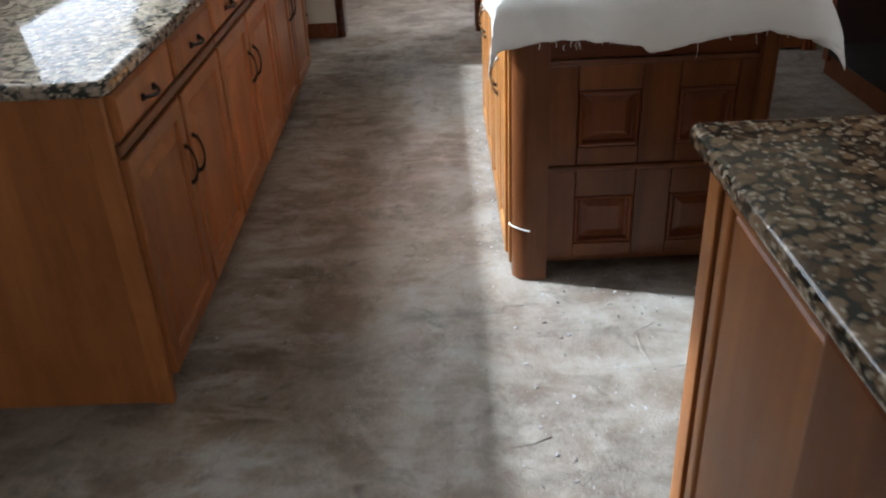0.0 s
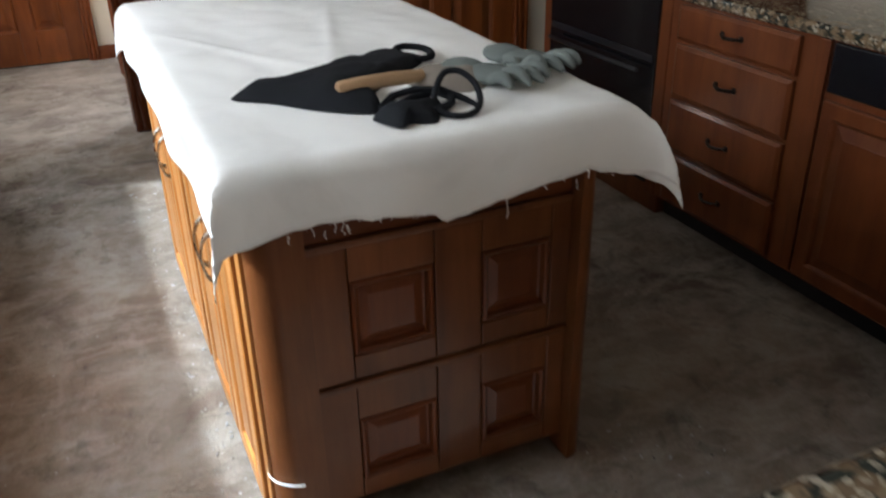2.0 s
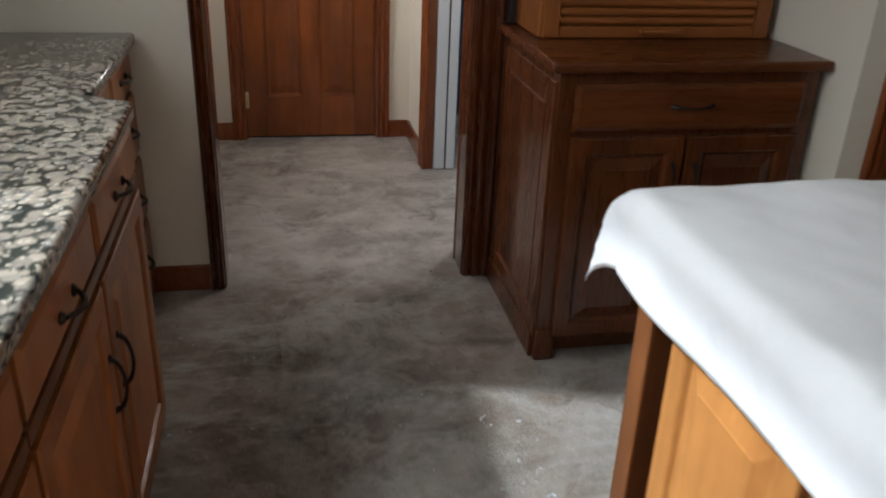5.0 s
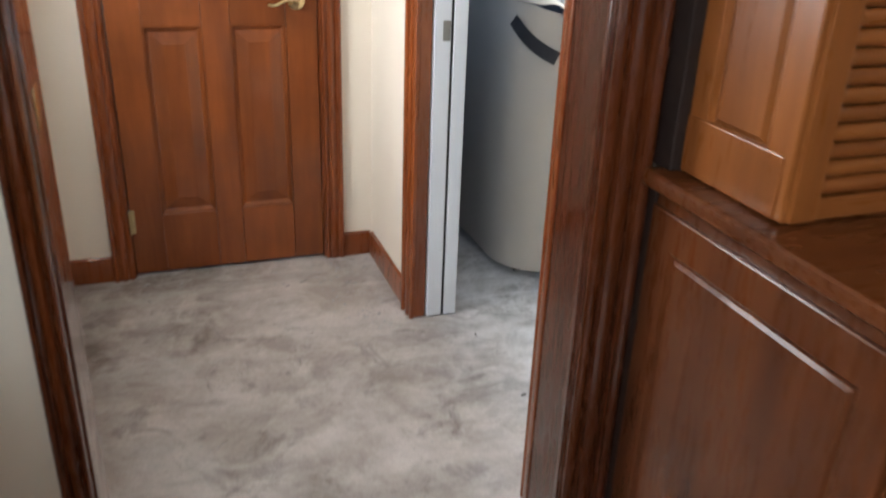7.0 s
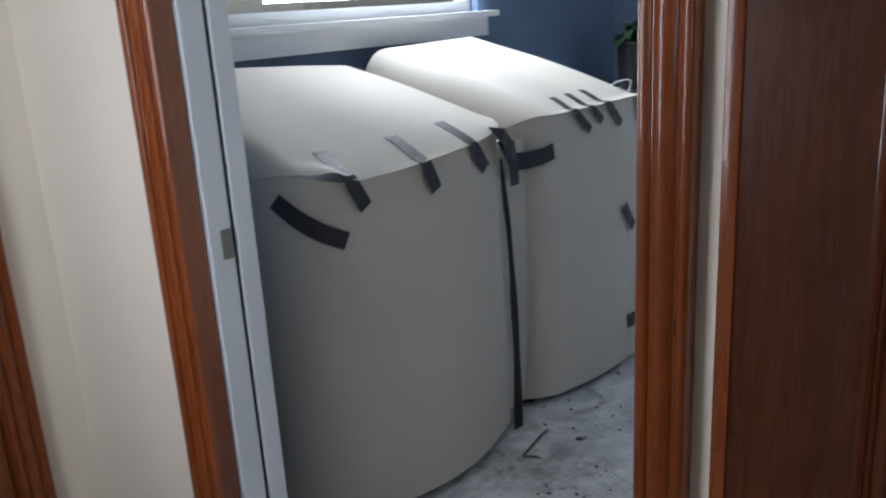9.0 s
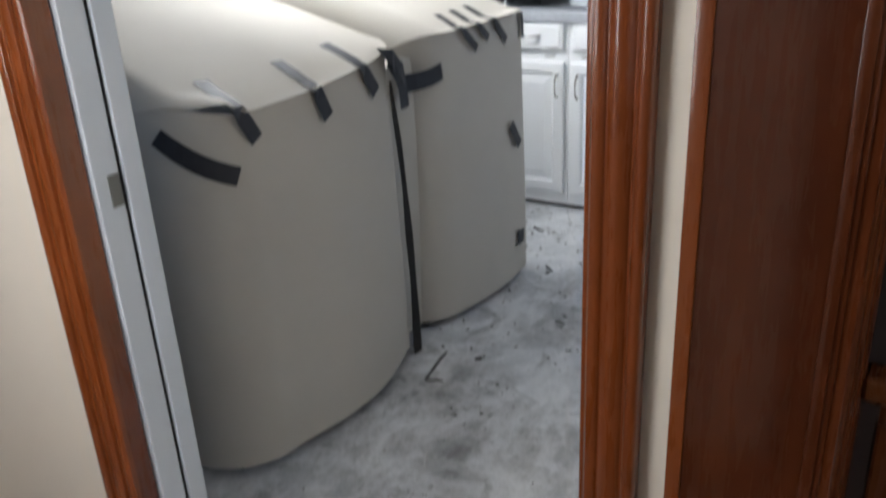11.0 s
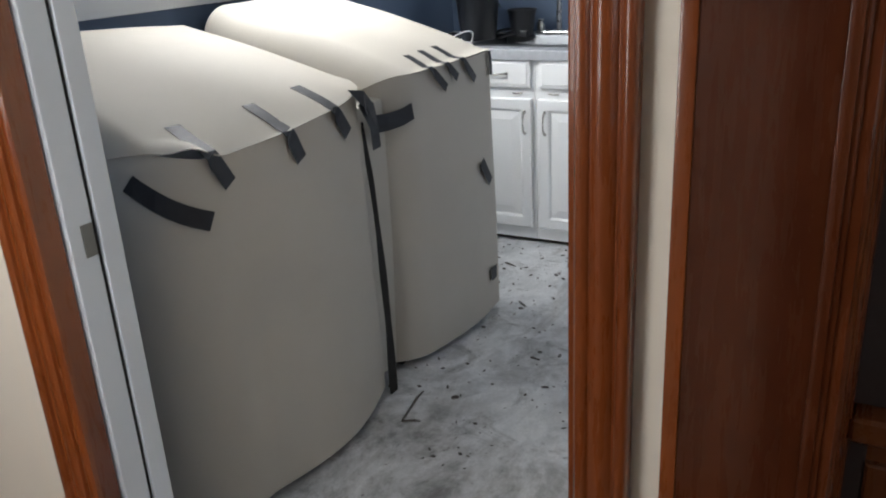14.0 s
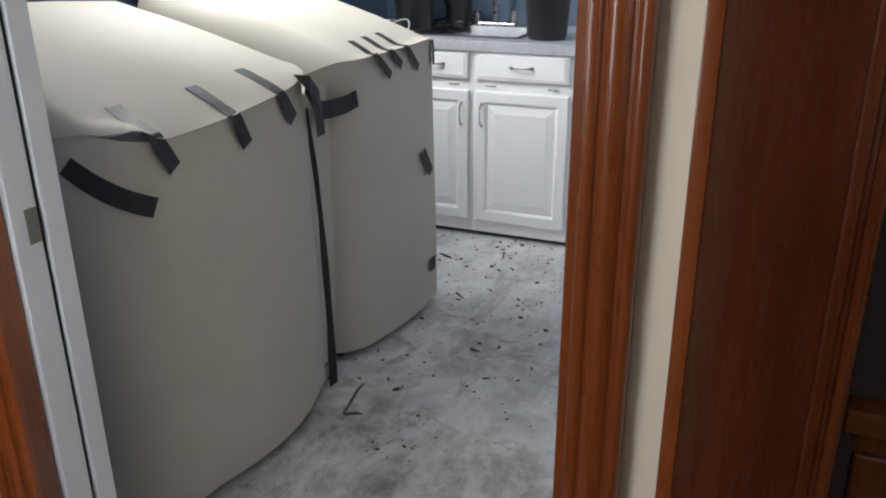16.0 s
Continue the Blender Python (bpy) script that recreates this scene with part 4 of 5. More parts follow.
# ---- things on the dropcloth ----
def blob_sheet(outline, z, rise, seed, n=30):
    """A crumpled flat cloth with thickness, filled from an outline of few corners."""
    bm = bmesh.new()
    pts = [Vector((x, y, 0)) for x, y in outline]
    k = len(pts)
    edge = []
    for i in range(k):
        for s in range(n // k + 1):
            f = s / (n // k + 1)
            a, b, c, d = pts[(i - 1) % k], pts[i], pts[(i + 1) % k], pts[(i + 2) % k]
            p = 0.5 * ((2 * b) + (c - a) * f + (2 * a - 5 * b + 4 * c - d) * f * f + (3 * b - a - 3 * c + d) * f ** 3)
            edge.append(p)
    mid = sum(edge, Vector()) / len(edge)
    loops = []
    for q in (1.0, 0.985, 0.93, 0.8, 0.6, 0.4, 0.2):
        hgt = 0.0 if q == 1.0 else rise * (1 - q ** 6) * 1.0
        loop = []
        for p in edge:
            c = mid + (p - mid) * q
            w = 0.5 + 0.5 * noise.noise(Vector((c.x * 14, c.y * 14, seed)))
            loop.append(bm.verts.new((c.x, c.y, z + hgt * (0.55 + 0.75 * w))))
        loops.append(loop)
    for a, b in zip(loops, loops[1:]):
        for i in range(len(a)):
            bm.faces.new((a[i], a[(i + 1) % len(a)], b[(i + 1) % len(a)], b[i]))
    bm.faces.new(loops[-1])
    bm.faces.new(loops[0][::-1])
    return bm


ZC = 0.9345
apron = thing("black_apron", (0.8, 2.9, ZC), "folded black work apron lying on the dropcloth", "apron")
part("body", blob_sheet([(0.545, 2.945), (0.70, 3.02), (0.86, 3.10), (0.985, 3.14), (1.05, 3.06), (0.97, 2.96), (0.90, 2.90), (0.83, 2.82), (0.80, 2.70), (0.70, 2.76), (0.62, 2.86)], ZC, 0.036, 3.0, 66), BLACK_CLOTH, apron, smooth=True)
part("pocket", blob_sheet([(0.72, 2.93), (0.84, 2.99), (0.89, 2.93), (0.78, 2.85)], ZC + 0.03, 0.012, 5.0, 28), BLACK_CLOTH, apron, "flat stitched pocket", True)
part("neck_loop", tube(rounded([(0.99, 3.10, ZC + 0.02), (1.02, 3.11, ZC + 0.024), (1.06, 3.08, ZC + 0.02), (1.06, 3.03, ZC + 0.014), (1.02, 3.01, ZC + 0.014), (0.985, 3.05, ZC + 0.018)]), 0.009, 8, True), BLACK_CLOTH, apron, "looped neck strap", True)
straps = thing("knee_pad_strap", (0.9, 2.62, ZC), "looped black strap lying on the dropcloth", "strap")
part("loop", tube(rounded([(0.905, 2.665, ZC + 0.012), (0.925, 2.70, ZC + 0.035), (0.955, 2.725, ZC + 0.058), (0.985, 2.71, ZC + 0.060), (1.0, 2.67, ZC + 0.042), (0.99, 2.625, ZC + 0.020), (0.96, 2.59, ZC + 0.010), (0.92, 2.585, ZC + 0.009), (0.90, 2.62, ZC + 0.010)]), 0.0068, 8, True), BLACK_CLOTH, straps, smooth=True)
part("pad", blob_sheet([(0.77, 2.665), (0.81, 2.69), (0.86, 2.68), (0.93, 2.69), (0.90, 2.625), (0.875, 2.585), (0.83, 2.605), (0.80, 2.59)], ZC, 0.03, 8.0, 36), BLACK_CLOTH, straps, smooth=True)
part("second_loop", tube(rounded([(0.83, 2.69, ZC + 0.011), (0.87, 2.715, ZC + 0.014), (0.925, 2.72, ZC + 0.02), (0.95, 2.685, ZC + 0.016), (0.925, 2.645, ZC + 0.012), (0.87, 2.64, ZC + 0.011)]), 0.009, 8, True), BLACK_CLOTH, straps, smooth=True)
part("tail", tube([(0.80, 2.70, ZC + 0.012), (0.84, 2.735, ZC + 0.02), (0.89, 2.73, ZC + 0.03), (0.94, 2.71, ZC + 0.026), (0.975, 2.67, ZC + 0.014), (0.985, 2.63, ZC + 0.009)], [0.006, 0.009, 0.008, 0.009, 0.007, 0.005], 7), BLACK_CLOTH, straps, smooth=True)
hammer = thing("wooden_tool", (0.88, 2.80, ZC + 0.01), "pale wooden tool handle beside the apron", "tool")
part("handle", tube([(0.742, 2.80, ZC + 0.032), (0.748, 2.801, ZC + 0.032), (0.80, 2.812, ZC + 0.032), (0.88, 2.825, ZC + 0.03), (0.95, 2.835, ZC + 0.026)], [0.011, 0.0155, 0.016, 0.0155, 0.014], 12), TOOLWOOD, hammer, smooth=True)
part("rag", blob_sheet([(0.93, 2.90), (1.02, 2.95), (1.11, 2.93), (1.12, 2.84), (1.05, 2.74), (0.95, 2.77)], ZC, 0.034, 2.0, 36), fabric("taupe_rag", (0.22, 0.19, 0.16)), hammer, "taupe rag", True)


def glove(name, ox, oy, turn, flip):
    g = thing(name, (ox, oy, ZC), "grey knitted work glove lying on the dropcloth", "glove", "work gloves")
    m = Matrix.Translation((ox, oy, ZC + 0.02)) @ Matrix.Rotation(radians(turn), 4, "Z") @ Matrix.Diagonal((1, flip, 1, 1))
    b = bmesh.new()
    bmesh.ops.create_uvsphere(b, u_segments=20, v_segments=12, radius=1, matrix=m @ Matrix.Diagonal((0.072, 0.056, 0.020, 1)))
    part("palm", b, GLOVE, g, smooth=True)
    b = bmesh.new()
    bmesh.ops.create_uvsphere(b, u_segments=18, v_segments=10, radius=1, matrix=m @ Matrix.Translation((-0.085, 0, 0.0)) @ Matrix.Diagonal((0.06, 0.046, 0.022, 1)))
    part("cuff", b, GLOVE, g, smooth=True)
    for i in range(4):
        y = -0.047 + 0.0315 * i
        ln = (0.07, 0.088, 0.092, 0.078)[i]
        pts = [m @ Vector((0.04 + ln * k / 5, y + 0.008 * (i - 1.5) * k / 5, 0.002 + (0.016 + 0.006 * (i % 2)) * math.sin(k * 0.62))) for k in range(6)]
        part("finger", tube(pts, [0.012, 0.0142, 0.0138, 0.0146, 0.013, 0.006], 9), GLOVE, g, smooth=True)
    pts = [m @ Vector((0.0 + 0.05 * k / 4, 0.05 + 0.03 * k / 4, 0.004)) for k in range(5)]
    part("thumb", tube(pts, [0.014, 0.016, 0.015, 0.013, 0.006], 9), GLOVE, g, smooth=True)
    return g


glove("work_glove", 1.10, 2.79, -68, 1)
glove("work_glove", 1.235, 2.86, -75, -1)

# ---- kitchen: hutch in the alcove ----
hut = thing("hutch", (0.98, 5.46, 0), "reddish oak hutch with a tambour upper and drawer", "hutch")
HX0, HX1, HY0, HY1 = 0.603, 1.395, 5.13, 5.725
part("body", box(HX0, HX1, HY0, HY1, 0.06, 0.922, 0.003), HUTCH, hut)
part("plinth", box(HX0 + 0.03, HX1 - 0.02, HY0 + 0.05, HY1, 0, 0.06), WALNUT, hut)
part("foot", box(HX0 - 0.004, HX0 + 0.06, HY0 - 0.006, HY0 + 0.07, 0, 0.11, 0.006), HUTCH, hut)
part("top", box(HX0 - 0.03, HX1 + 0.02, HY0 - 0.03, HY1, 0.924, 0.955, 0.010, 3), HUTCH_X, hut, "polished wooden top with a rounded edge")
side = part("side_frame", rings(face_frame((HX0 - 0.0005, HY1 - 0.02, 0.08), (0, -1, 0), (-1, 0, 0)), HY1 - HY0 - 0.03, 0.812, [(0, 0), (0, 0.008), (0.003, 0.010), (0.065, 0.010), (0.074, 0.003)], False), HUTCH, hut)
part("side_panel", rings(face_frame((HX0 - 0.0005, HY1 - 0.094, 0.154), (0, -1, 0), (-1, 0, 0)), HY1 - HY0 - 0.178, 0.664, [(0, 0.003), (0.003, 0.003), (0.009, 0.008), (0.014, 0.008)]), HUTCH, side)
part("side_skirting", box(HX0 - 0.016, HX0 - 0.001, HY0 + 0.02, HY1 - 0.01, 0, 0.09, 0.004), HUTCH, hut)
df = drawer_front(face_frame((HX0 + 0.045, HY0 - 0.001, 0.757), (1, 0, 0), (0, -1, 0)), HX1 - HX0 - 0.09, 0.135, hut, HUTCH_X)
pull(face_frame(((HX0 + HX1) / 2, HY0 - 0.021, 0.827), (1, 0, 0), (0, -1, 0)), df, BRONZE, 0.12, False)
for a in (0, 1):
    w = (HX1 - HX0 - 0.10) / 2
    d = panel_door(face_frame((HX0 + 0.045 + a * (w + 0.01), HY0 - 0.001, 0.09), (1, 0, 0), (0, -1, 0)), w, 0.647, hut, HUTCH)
    pull(face_frame((HX0 + 0.045 + (w - 0.03 if a == 0 else w + 0.04), HY0 - 0.021, 0.597), (1, 0, 0), (0, -1, 0)), d, BRONZE, 0.11)
UY = 5.43
# dark strips stand in for the shade between casing and hutch
part("filler_strip", box(0.602, HX0 + 0.034, HY1 - 0.04, HY1 + 0.018, 0.957, 2.2, 0.003), RECESS_SHADE, hut, "dark strip painted as the shaded recess beside the doorway casing")
part("filler_strip", box(0.597, HX0 - 0.0005, HY1 - 0.02, HY1 + 0.018, 0.0, 0.922, 0.003), RECESS_SHADE, hut, "dark strip painted as the shaded recess beside the doorway casing")
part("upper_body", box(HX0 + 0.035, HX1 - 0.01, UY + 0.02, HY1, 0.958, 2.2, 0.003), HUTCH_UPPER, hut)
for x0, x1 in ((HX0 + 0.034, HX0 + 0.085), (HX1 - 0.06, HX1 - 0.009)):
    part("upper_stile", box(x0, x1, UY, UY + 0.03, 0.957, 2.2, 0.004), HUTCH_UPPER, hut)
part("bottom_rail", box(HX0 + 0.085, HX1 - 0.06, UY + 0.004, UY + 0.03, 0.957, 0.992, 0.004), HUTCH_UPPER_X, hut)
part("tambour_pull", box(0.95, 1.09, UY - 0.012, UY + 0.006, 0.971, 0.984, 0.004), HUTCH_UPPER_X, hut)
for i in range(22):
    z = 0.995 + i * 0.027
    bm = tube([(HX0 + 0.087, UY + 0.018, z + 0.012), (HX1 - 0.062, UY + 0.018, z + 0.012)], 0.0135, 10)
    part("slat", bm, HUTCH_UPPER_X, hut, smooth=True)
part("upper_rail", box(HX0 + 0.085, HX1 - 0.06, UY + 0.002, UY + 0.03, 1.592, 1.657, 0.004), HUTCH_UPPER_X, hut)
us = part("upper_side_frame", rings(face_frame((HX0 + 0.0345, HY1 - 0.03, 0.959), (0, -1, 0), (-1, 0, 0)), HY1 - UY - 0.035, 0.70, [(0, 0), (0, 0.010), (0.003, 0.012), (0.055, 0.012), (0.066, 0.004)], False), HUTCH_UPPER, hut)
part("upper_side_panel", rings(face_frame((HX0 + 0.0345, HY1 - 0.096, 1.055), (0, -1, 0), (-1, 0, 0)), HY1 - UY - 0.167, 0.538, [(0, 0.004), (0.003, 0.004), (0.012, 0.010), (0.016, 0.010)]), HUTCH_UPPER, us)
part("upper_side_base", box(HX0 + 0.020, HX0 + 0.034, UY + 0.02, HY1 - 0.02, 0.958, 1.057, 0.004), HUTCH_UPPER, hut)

# ---- kitchen: oven tower and cabinets on the far side ----
RX = 2.30
tower = thing("oven_cabinet", (2.62, 4.12, 0), "tall reddish oven cabinet with a black built-in oven", "oven cabinet")
part("body", box(RX + 0.02, 2.94, 3.66, 4.56, 0.0, 2.3, 0.003), CHERRY, tower)
for y0, y1 in ((3.66, 3.72), (4.50, 4.56)):
    part("stile", box(RX, RX + 0.021, y0, y1, 0.08, 2.3, 0.003), CHERRY, tower)
oven = part("oven", box(RX - 0.006, RX + 0.03, 3.722, 4.498, 0.12, 1.62, 0.006), BLACK, tower, "glossy black double oven front")
for z in (0.58, 1.18):
    part("oven_handle", tube([(RX - 0.045, 3.78, z), (RX - 0.05, 3.95, z), (RX - 0.05, 4.27, z), (RX - 0.045, 4.44, z)], 0.009, 8), BLACK_PLASTIC, oven, smooth=True)
part("vent", box(RX - 0.012, RX - 0.005, 3.74, 4.48, 0.615, 0.64, 0.002), BLACK_PLASTIC, oven)
part("toe_board", box(RX + 0.06, RX + 0.08, 3.66, 4.56, 0, 0.119), BLACK_PLASTIC, tower)

drw = thing("drawer_cabinet", (2.62, 3.28, 0), "reddish wooden cabinet with four drawers", "cabinet")
part("body", box(RX, 2.94, 2.965, 3.655, 0.09, 0.873, 0.002), CHERRY, drw)
part("plinth", box(RX + 0.06, 2.94, 2.965, 3.655, 0, 0.09), BLACK_PLASTIC, drw)
for z0, hgt in ((0.735, 0.125), (0.525, 0.195), (0.315, 0.195), (0.105, 0.195)):
    f = drawer_front(face_frame((RX - 0.001, 3.60, z0), (0, -1, 0), (-1, 0, 0)), 0.57, hgt, drw, CHERRY)
    cup_pull(face_frame((RX - 0.021, 3.315, z0 + hgt * 0.52), (0, -1, 0), (-1, 0, 0)), f, BRONZE)
cook = thing("cooktop_cabinet", (2.62, 2.5, 0), "reddish cabinet with a black control panel above its doors", "cabinet")
part("body", box(RX, 2.94, 2.0, 2.962, 0.09, 0.873, 0.002), CHERRY, cook)
part("plinth", box(RX + 0.06, 2.94, 2.0, 2.962, 0, 0.09), BLACK_PLASTIC, cook)
part("control_panel", box(RX - 0.016, RX - 0.0005, 2.03, 2.90, 0.72, 0.868, 0.006), BLACK, cook, "glossy black control panel")
for y1 in (2.90, 2.46):
    panel_door(face_frame((RX - 0.001, y1, 0.105), (0, -1, 0), (-1, 0, 0)), 0.42, 0.59, cook, CHERRY)
part("divider", box(RX - 0.014, RX - 0.0005, 2.915, 2.958, 0.1, 0.871, 0.004), CHERRY, cook)
single("countertop", slab([(2.268, 3.652), (2.268, 1.60), (2.938, 1.60), (2.938, 3.652)], 0.875, 0.915), GRANITE, (2.6, 2.6, 0.875), "dark speckled granite countertop beside the oven", "countertop", smooth=True)

# ---- laundry: two appliances wrapped in paper board ----


def wrapped(name, x0, x1, y0, y1, zf, zb, bulge, belly, rl, rr, label, seed, skew=0.0, zl=0.0, fall=0.0, roll=(0.06, 0.2), lip=0.024):
    """A paper-wrapped machine: a curved skirt round the front and sides, and a sheet on top that rolls over one side."""
    a = thing(name, ((x0 + x1) / 2, (y0 + y1) / 2, 0), label, "appliance", "wrapped appliances")

    def front_at(x, out):
        """The front's y at x, bowed by out."""
        f = min(1, max(0, (x - x0 - rl) / (x1 - x0 - rl - rr)))
        y = y0 - out * math.sin(math.pi * f) + skew * (x - x0)
        if x < x0 + rl:
            q = min(1, (x0 + rl - x) / rl)
            y += rl * (1 - math.sqrt(max(0, 1 - q * q)))
        if x > x1 - rr:
            q = min(1, (x - x1 + rr) / rr)
            y += rr * (1 - math.sqrt(max(0, 1 - q * q)))
        return y

    def top_at(x, y):
        f = min(1, max(0, (y - y0) / (y1 - y0)))
        g = (x - x0) / (x1 - x0)
        z = zf + zl * (g - 0.5) + (zb - zf) * f ** 0.85 - fall * f * max(0, g) ** 1.5 + 0.004 * noise.noise(Vector((x * 3, y * 3, seed)))
        r = roll[0] + (roll[1] - roll[0]) * min(1, f / 0.8)
        d = max(0.0, r - (x - x0))
        return z - (r - math.sqrt(max(0, r * r - min(r, d) ** 2)))
    turns = [180 + 90 * i / 12 for i in range(13)]
    path = [(x0, y1 - (y1 - y0 - rl) * i / 9, 0.0) for i in range(9)]
    path += [(x0 + rl + rl * math.cos(radians(t)), y0 + rl + rl * math.sin(radians(t)), 0.0) for t in turns]
    for i in range(1, 21):
        f = i / 21
        path.append((x0 + rl + (x1 - x0 - rl - rr) * f, y0, math.sin(math.pi * f)))
    path += [(x1 - rr + rr * math.cos(radians(t + 90)), y0 + rr + rr * math.sin(radians(t + 90)), 0.0) for t in turns]
    path += [(x1, y0 + rr + (y1 - y0 - rr) * i / 7, 0.0) for i in range(1, 8)]
    bm = bmesh.new()
    cols = []
    n = 24
    cx, cy = (x0 + x1) / 2, (y0 + y1) / 2
    for x, y, bow in path:
        col = []
        yt = y + skew * (x - x0)
        for k in range(n + 1):
            f = k / n
            z = 0.032 + (top_at(x, yt) - 0.032) * f
            w = 0.005 * noise.noise(Vector((x * 2.0, y * 2.0, z * 1.6 + seed)))
            d = Vector((x - cx, y - cy)).normalized()
            out = bulge + (belly - bulge) * (1 - f) ** 1.4
            lean = 0.012 * (1 - f)
            col.append(bm.verts.new((x + d.x * (w + lean), yt - out * bow + d.y * (w + lean), z)))
        cols.append(col)
    for p, q in zip(cols, cols[1:]):
        for k in range(n):
            bm.faces.new((p[k], q[k], q[k + 1], p[k + 1]))
    bmesh.ops.recalc_face_normals(bm, faces=bm.faces)
    bmesh.ops.solidify(bm, geom=bm.faces[:], thickness=0.003)
    part("skirt", bm, PAPER, a, "curved off-white paper board skirt", True)

    def lid_at(x, y, v):
        """Height of the sheet on top, its front lip lifted near the rolled side."""
        u = (x - x0) / (x1 - x0)
        z = top_at(x, y) + 0.004 + 0.002 * noise.noise(Vector((x * 5, y * 5, seed + 4)))
        z += 0.012 * math.exp(-((u - 0.55) / 0.25) ** 2) * math.sin(math.pi * v)
        z += lip * math.exp(-((u - 0.13) / 0.05) ** 2) * max(0, 1 - v / 0.12)
        return z + 0.5 * lip * math.exp(-((u - 0.97) / 0.05) ** 2) * max(0, 1 - v / 0.10)
    bm = bmesh.new()
    nu, nv = 48, 36
    g = []
    for i in range(nu + 1):
        row = []
        for j in range(nv + 1):
            v = j / nv
            x = x0 + (x1 - x0 + 0.003) * (i / nu) ** 1.15 - 0.002
            front = front_at(x, bulge) - 0.007
            y = front + (y1 - front) * v
            crumple = 0.012 * noise.noise(Vector((x * 7, y * 6, seed + 9))) * max(0, v - 0.3) * max(0, 0.35 - abs(i / nu - 0.15))
            row.append(bm.verts.new((x, y, lid_at(x, y, v) + crumple)))
        g.append(row)
    for i in range(nu):
        for j in range(nv):
            bm.faces.new((g[i][j], g[i + 1][j], g[i + 1][j + 1], g[i][j + 1]))
    bmesh.ops.recalc_face_normals(bm, faces=bm.faces)
    bmesh.ops.solidify(bm, geom=bm.faces[:], thickness=0.0025)
    part("top_sheet", bm, PAPER, a, "pale paper board sheet over the top", True)
    # black base doubles as the shadow gap below the skirt
    part("machine_base", box(x0 + 0.06, x1 - 0.06, y0 + 0.09 + skew * 0.3, y1 - 0.02, 0.0, 0.05), BLACK_PLASTIC, a, "dark machine base standing in for the shade under the skirt")
    part("machine_body", box(x0 + 0.10, x1 - 0.05, y0 + 0.08 + skew * 0.3, y1 - 0.02, 0.05, zf - 0.12, 0.02), WHITE, a, "white machine body under the wrapping")
    return a, (lambda x: front_at(x, bulge)), top_at, lid_at


m1, front_1, top_1, lid_1 = wrapped("wrapped_washer", 0.985, 1.80, 7.098, 7.80, 0.988, 1.258, 0.020, 0.052, 0.20, 0.05, "washing machine wrapped in off-white paper board and tape", 1.0, 0.03, 0.035, 0.07, (0.05, 0.08))
m2, front_2, top_2, lid_2 = wrapped("wrapped_dryer", 1.925, 2.56, 7.105, 7.84, 1.032, 1.25, 0.010, 0.022, 0.17, 0.015, "dryer wrapped in off-white paper board and tape", 6.0, -0.07, 0.012, 0.0, (0.12, 0.12), 0.0)


def tape(parent, points, width=0.055, thick=0.0008):
    """A strip of tape along points (place, outward normal)."""
    bm = bmesh.new()
    rows = []
    for i, (p, nrm) in enumerate(points):
        p, nrm = Vector(p), Vector(nrm).normalized()
        a = Vector(points[max(0, i - 1)][0])
        b = Vector(points[min(len(points) - 1, i + 1)][0])
        s = nrm.cross((b - a).normalized()).normalized() * width / 2
        rows.append([bm.verts.new(p + nrm * 0.002 + s), bm.verts.new(p + nrm * 0.002 - s)])
    for a, b in zip(rows, rows[1:]):
        bm.faces.new((a[0], a[1], b[1], b[0]))
    bmesh.ops.recalc_face_normals(bm, faces=bm.faces)
    bmesh.ops.solidify(bm, geom=bm.faces[:], thickness=-thick)
    return part("tape", bm, TAPE, parent, "short strip of black tape")


def edge_tape(parent, front, lid, x, back, down, slant, drift, width):
    """Tape from the top sheet over its front edge and down the skirt."""
    pts = []
    yf = front(x) - 0.008
    for k in range(6):
        f = 1 - k / 5
        px, py = x + slant * f, yf + 0.004 + back * f
        pts.append(((px, py, lid(px, py, 1.4 * back * f) + 0.002), (0, -0.3, 1)))
    zt = lid(x, yf, 0.0)
    pts.append(((x + 0.002, yf - 0.003, zt - 0.003), (0, -0.8, 0.6)))
    for k in range(1, 5):
        f = k / 4
        px = x + 0.002 + drift * f
        pts.append(((px, front(px) - 0.0075 - 0.003 * f, zt - 0.004 - down * f), (0, -1, 0.03)))
    return tape(parent, pts, width)


for x, slant, drift in ((1.125, 0.022, 0.040), (1.392, 0.004, 0.034), (1.615, -0.002, 0.058)):
    edge_tape(m1, front_1, lid_1, x, 0.125, 0.078, slant, drift, 0.044)
for x, back, down, drift in ((2.145, 0.10, 0.072, 0.075), (2.235, 0.11, 0.05, 0.055), (2.335, 0.12, 0.078, 0.075)):
    edge_tape(m2, front_2, lid_2, x, back, down, 0.02, drift, 0.031)
# tape round the rolled corner of the washer
pts = []
for i in range(9):
    t = radians(199 + 48 * i / 8)
    r = 0.208
    pts.append(((0.985 + 0.20 + r * math.cos(t), 7.098 + 0.20 + r * math.sin(t), 0.955 - 0.115 * i / 8 - 0.012 * math.sin(i / 8 * math.pi)), (math.cos(t), math.sin(t), 0)))
tape(m1, pts, 0.048)
for x, z, w, ln, lean in ((2.455, 0.605, 0.040, 0.095, 0.035), (2.482, 0.188, 0.05, 0.055, 0.0)):
    y = front_2(x) - 0.014 - 0.012 * (1 - z)
    tape(m2, [((x - lean, y, z + ln / 2), (0, -1, 0)), ((x + lean, y, z - ln / 2), (0, -1, 0))], w)
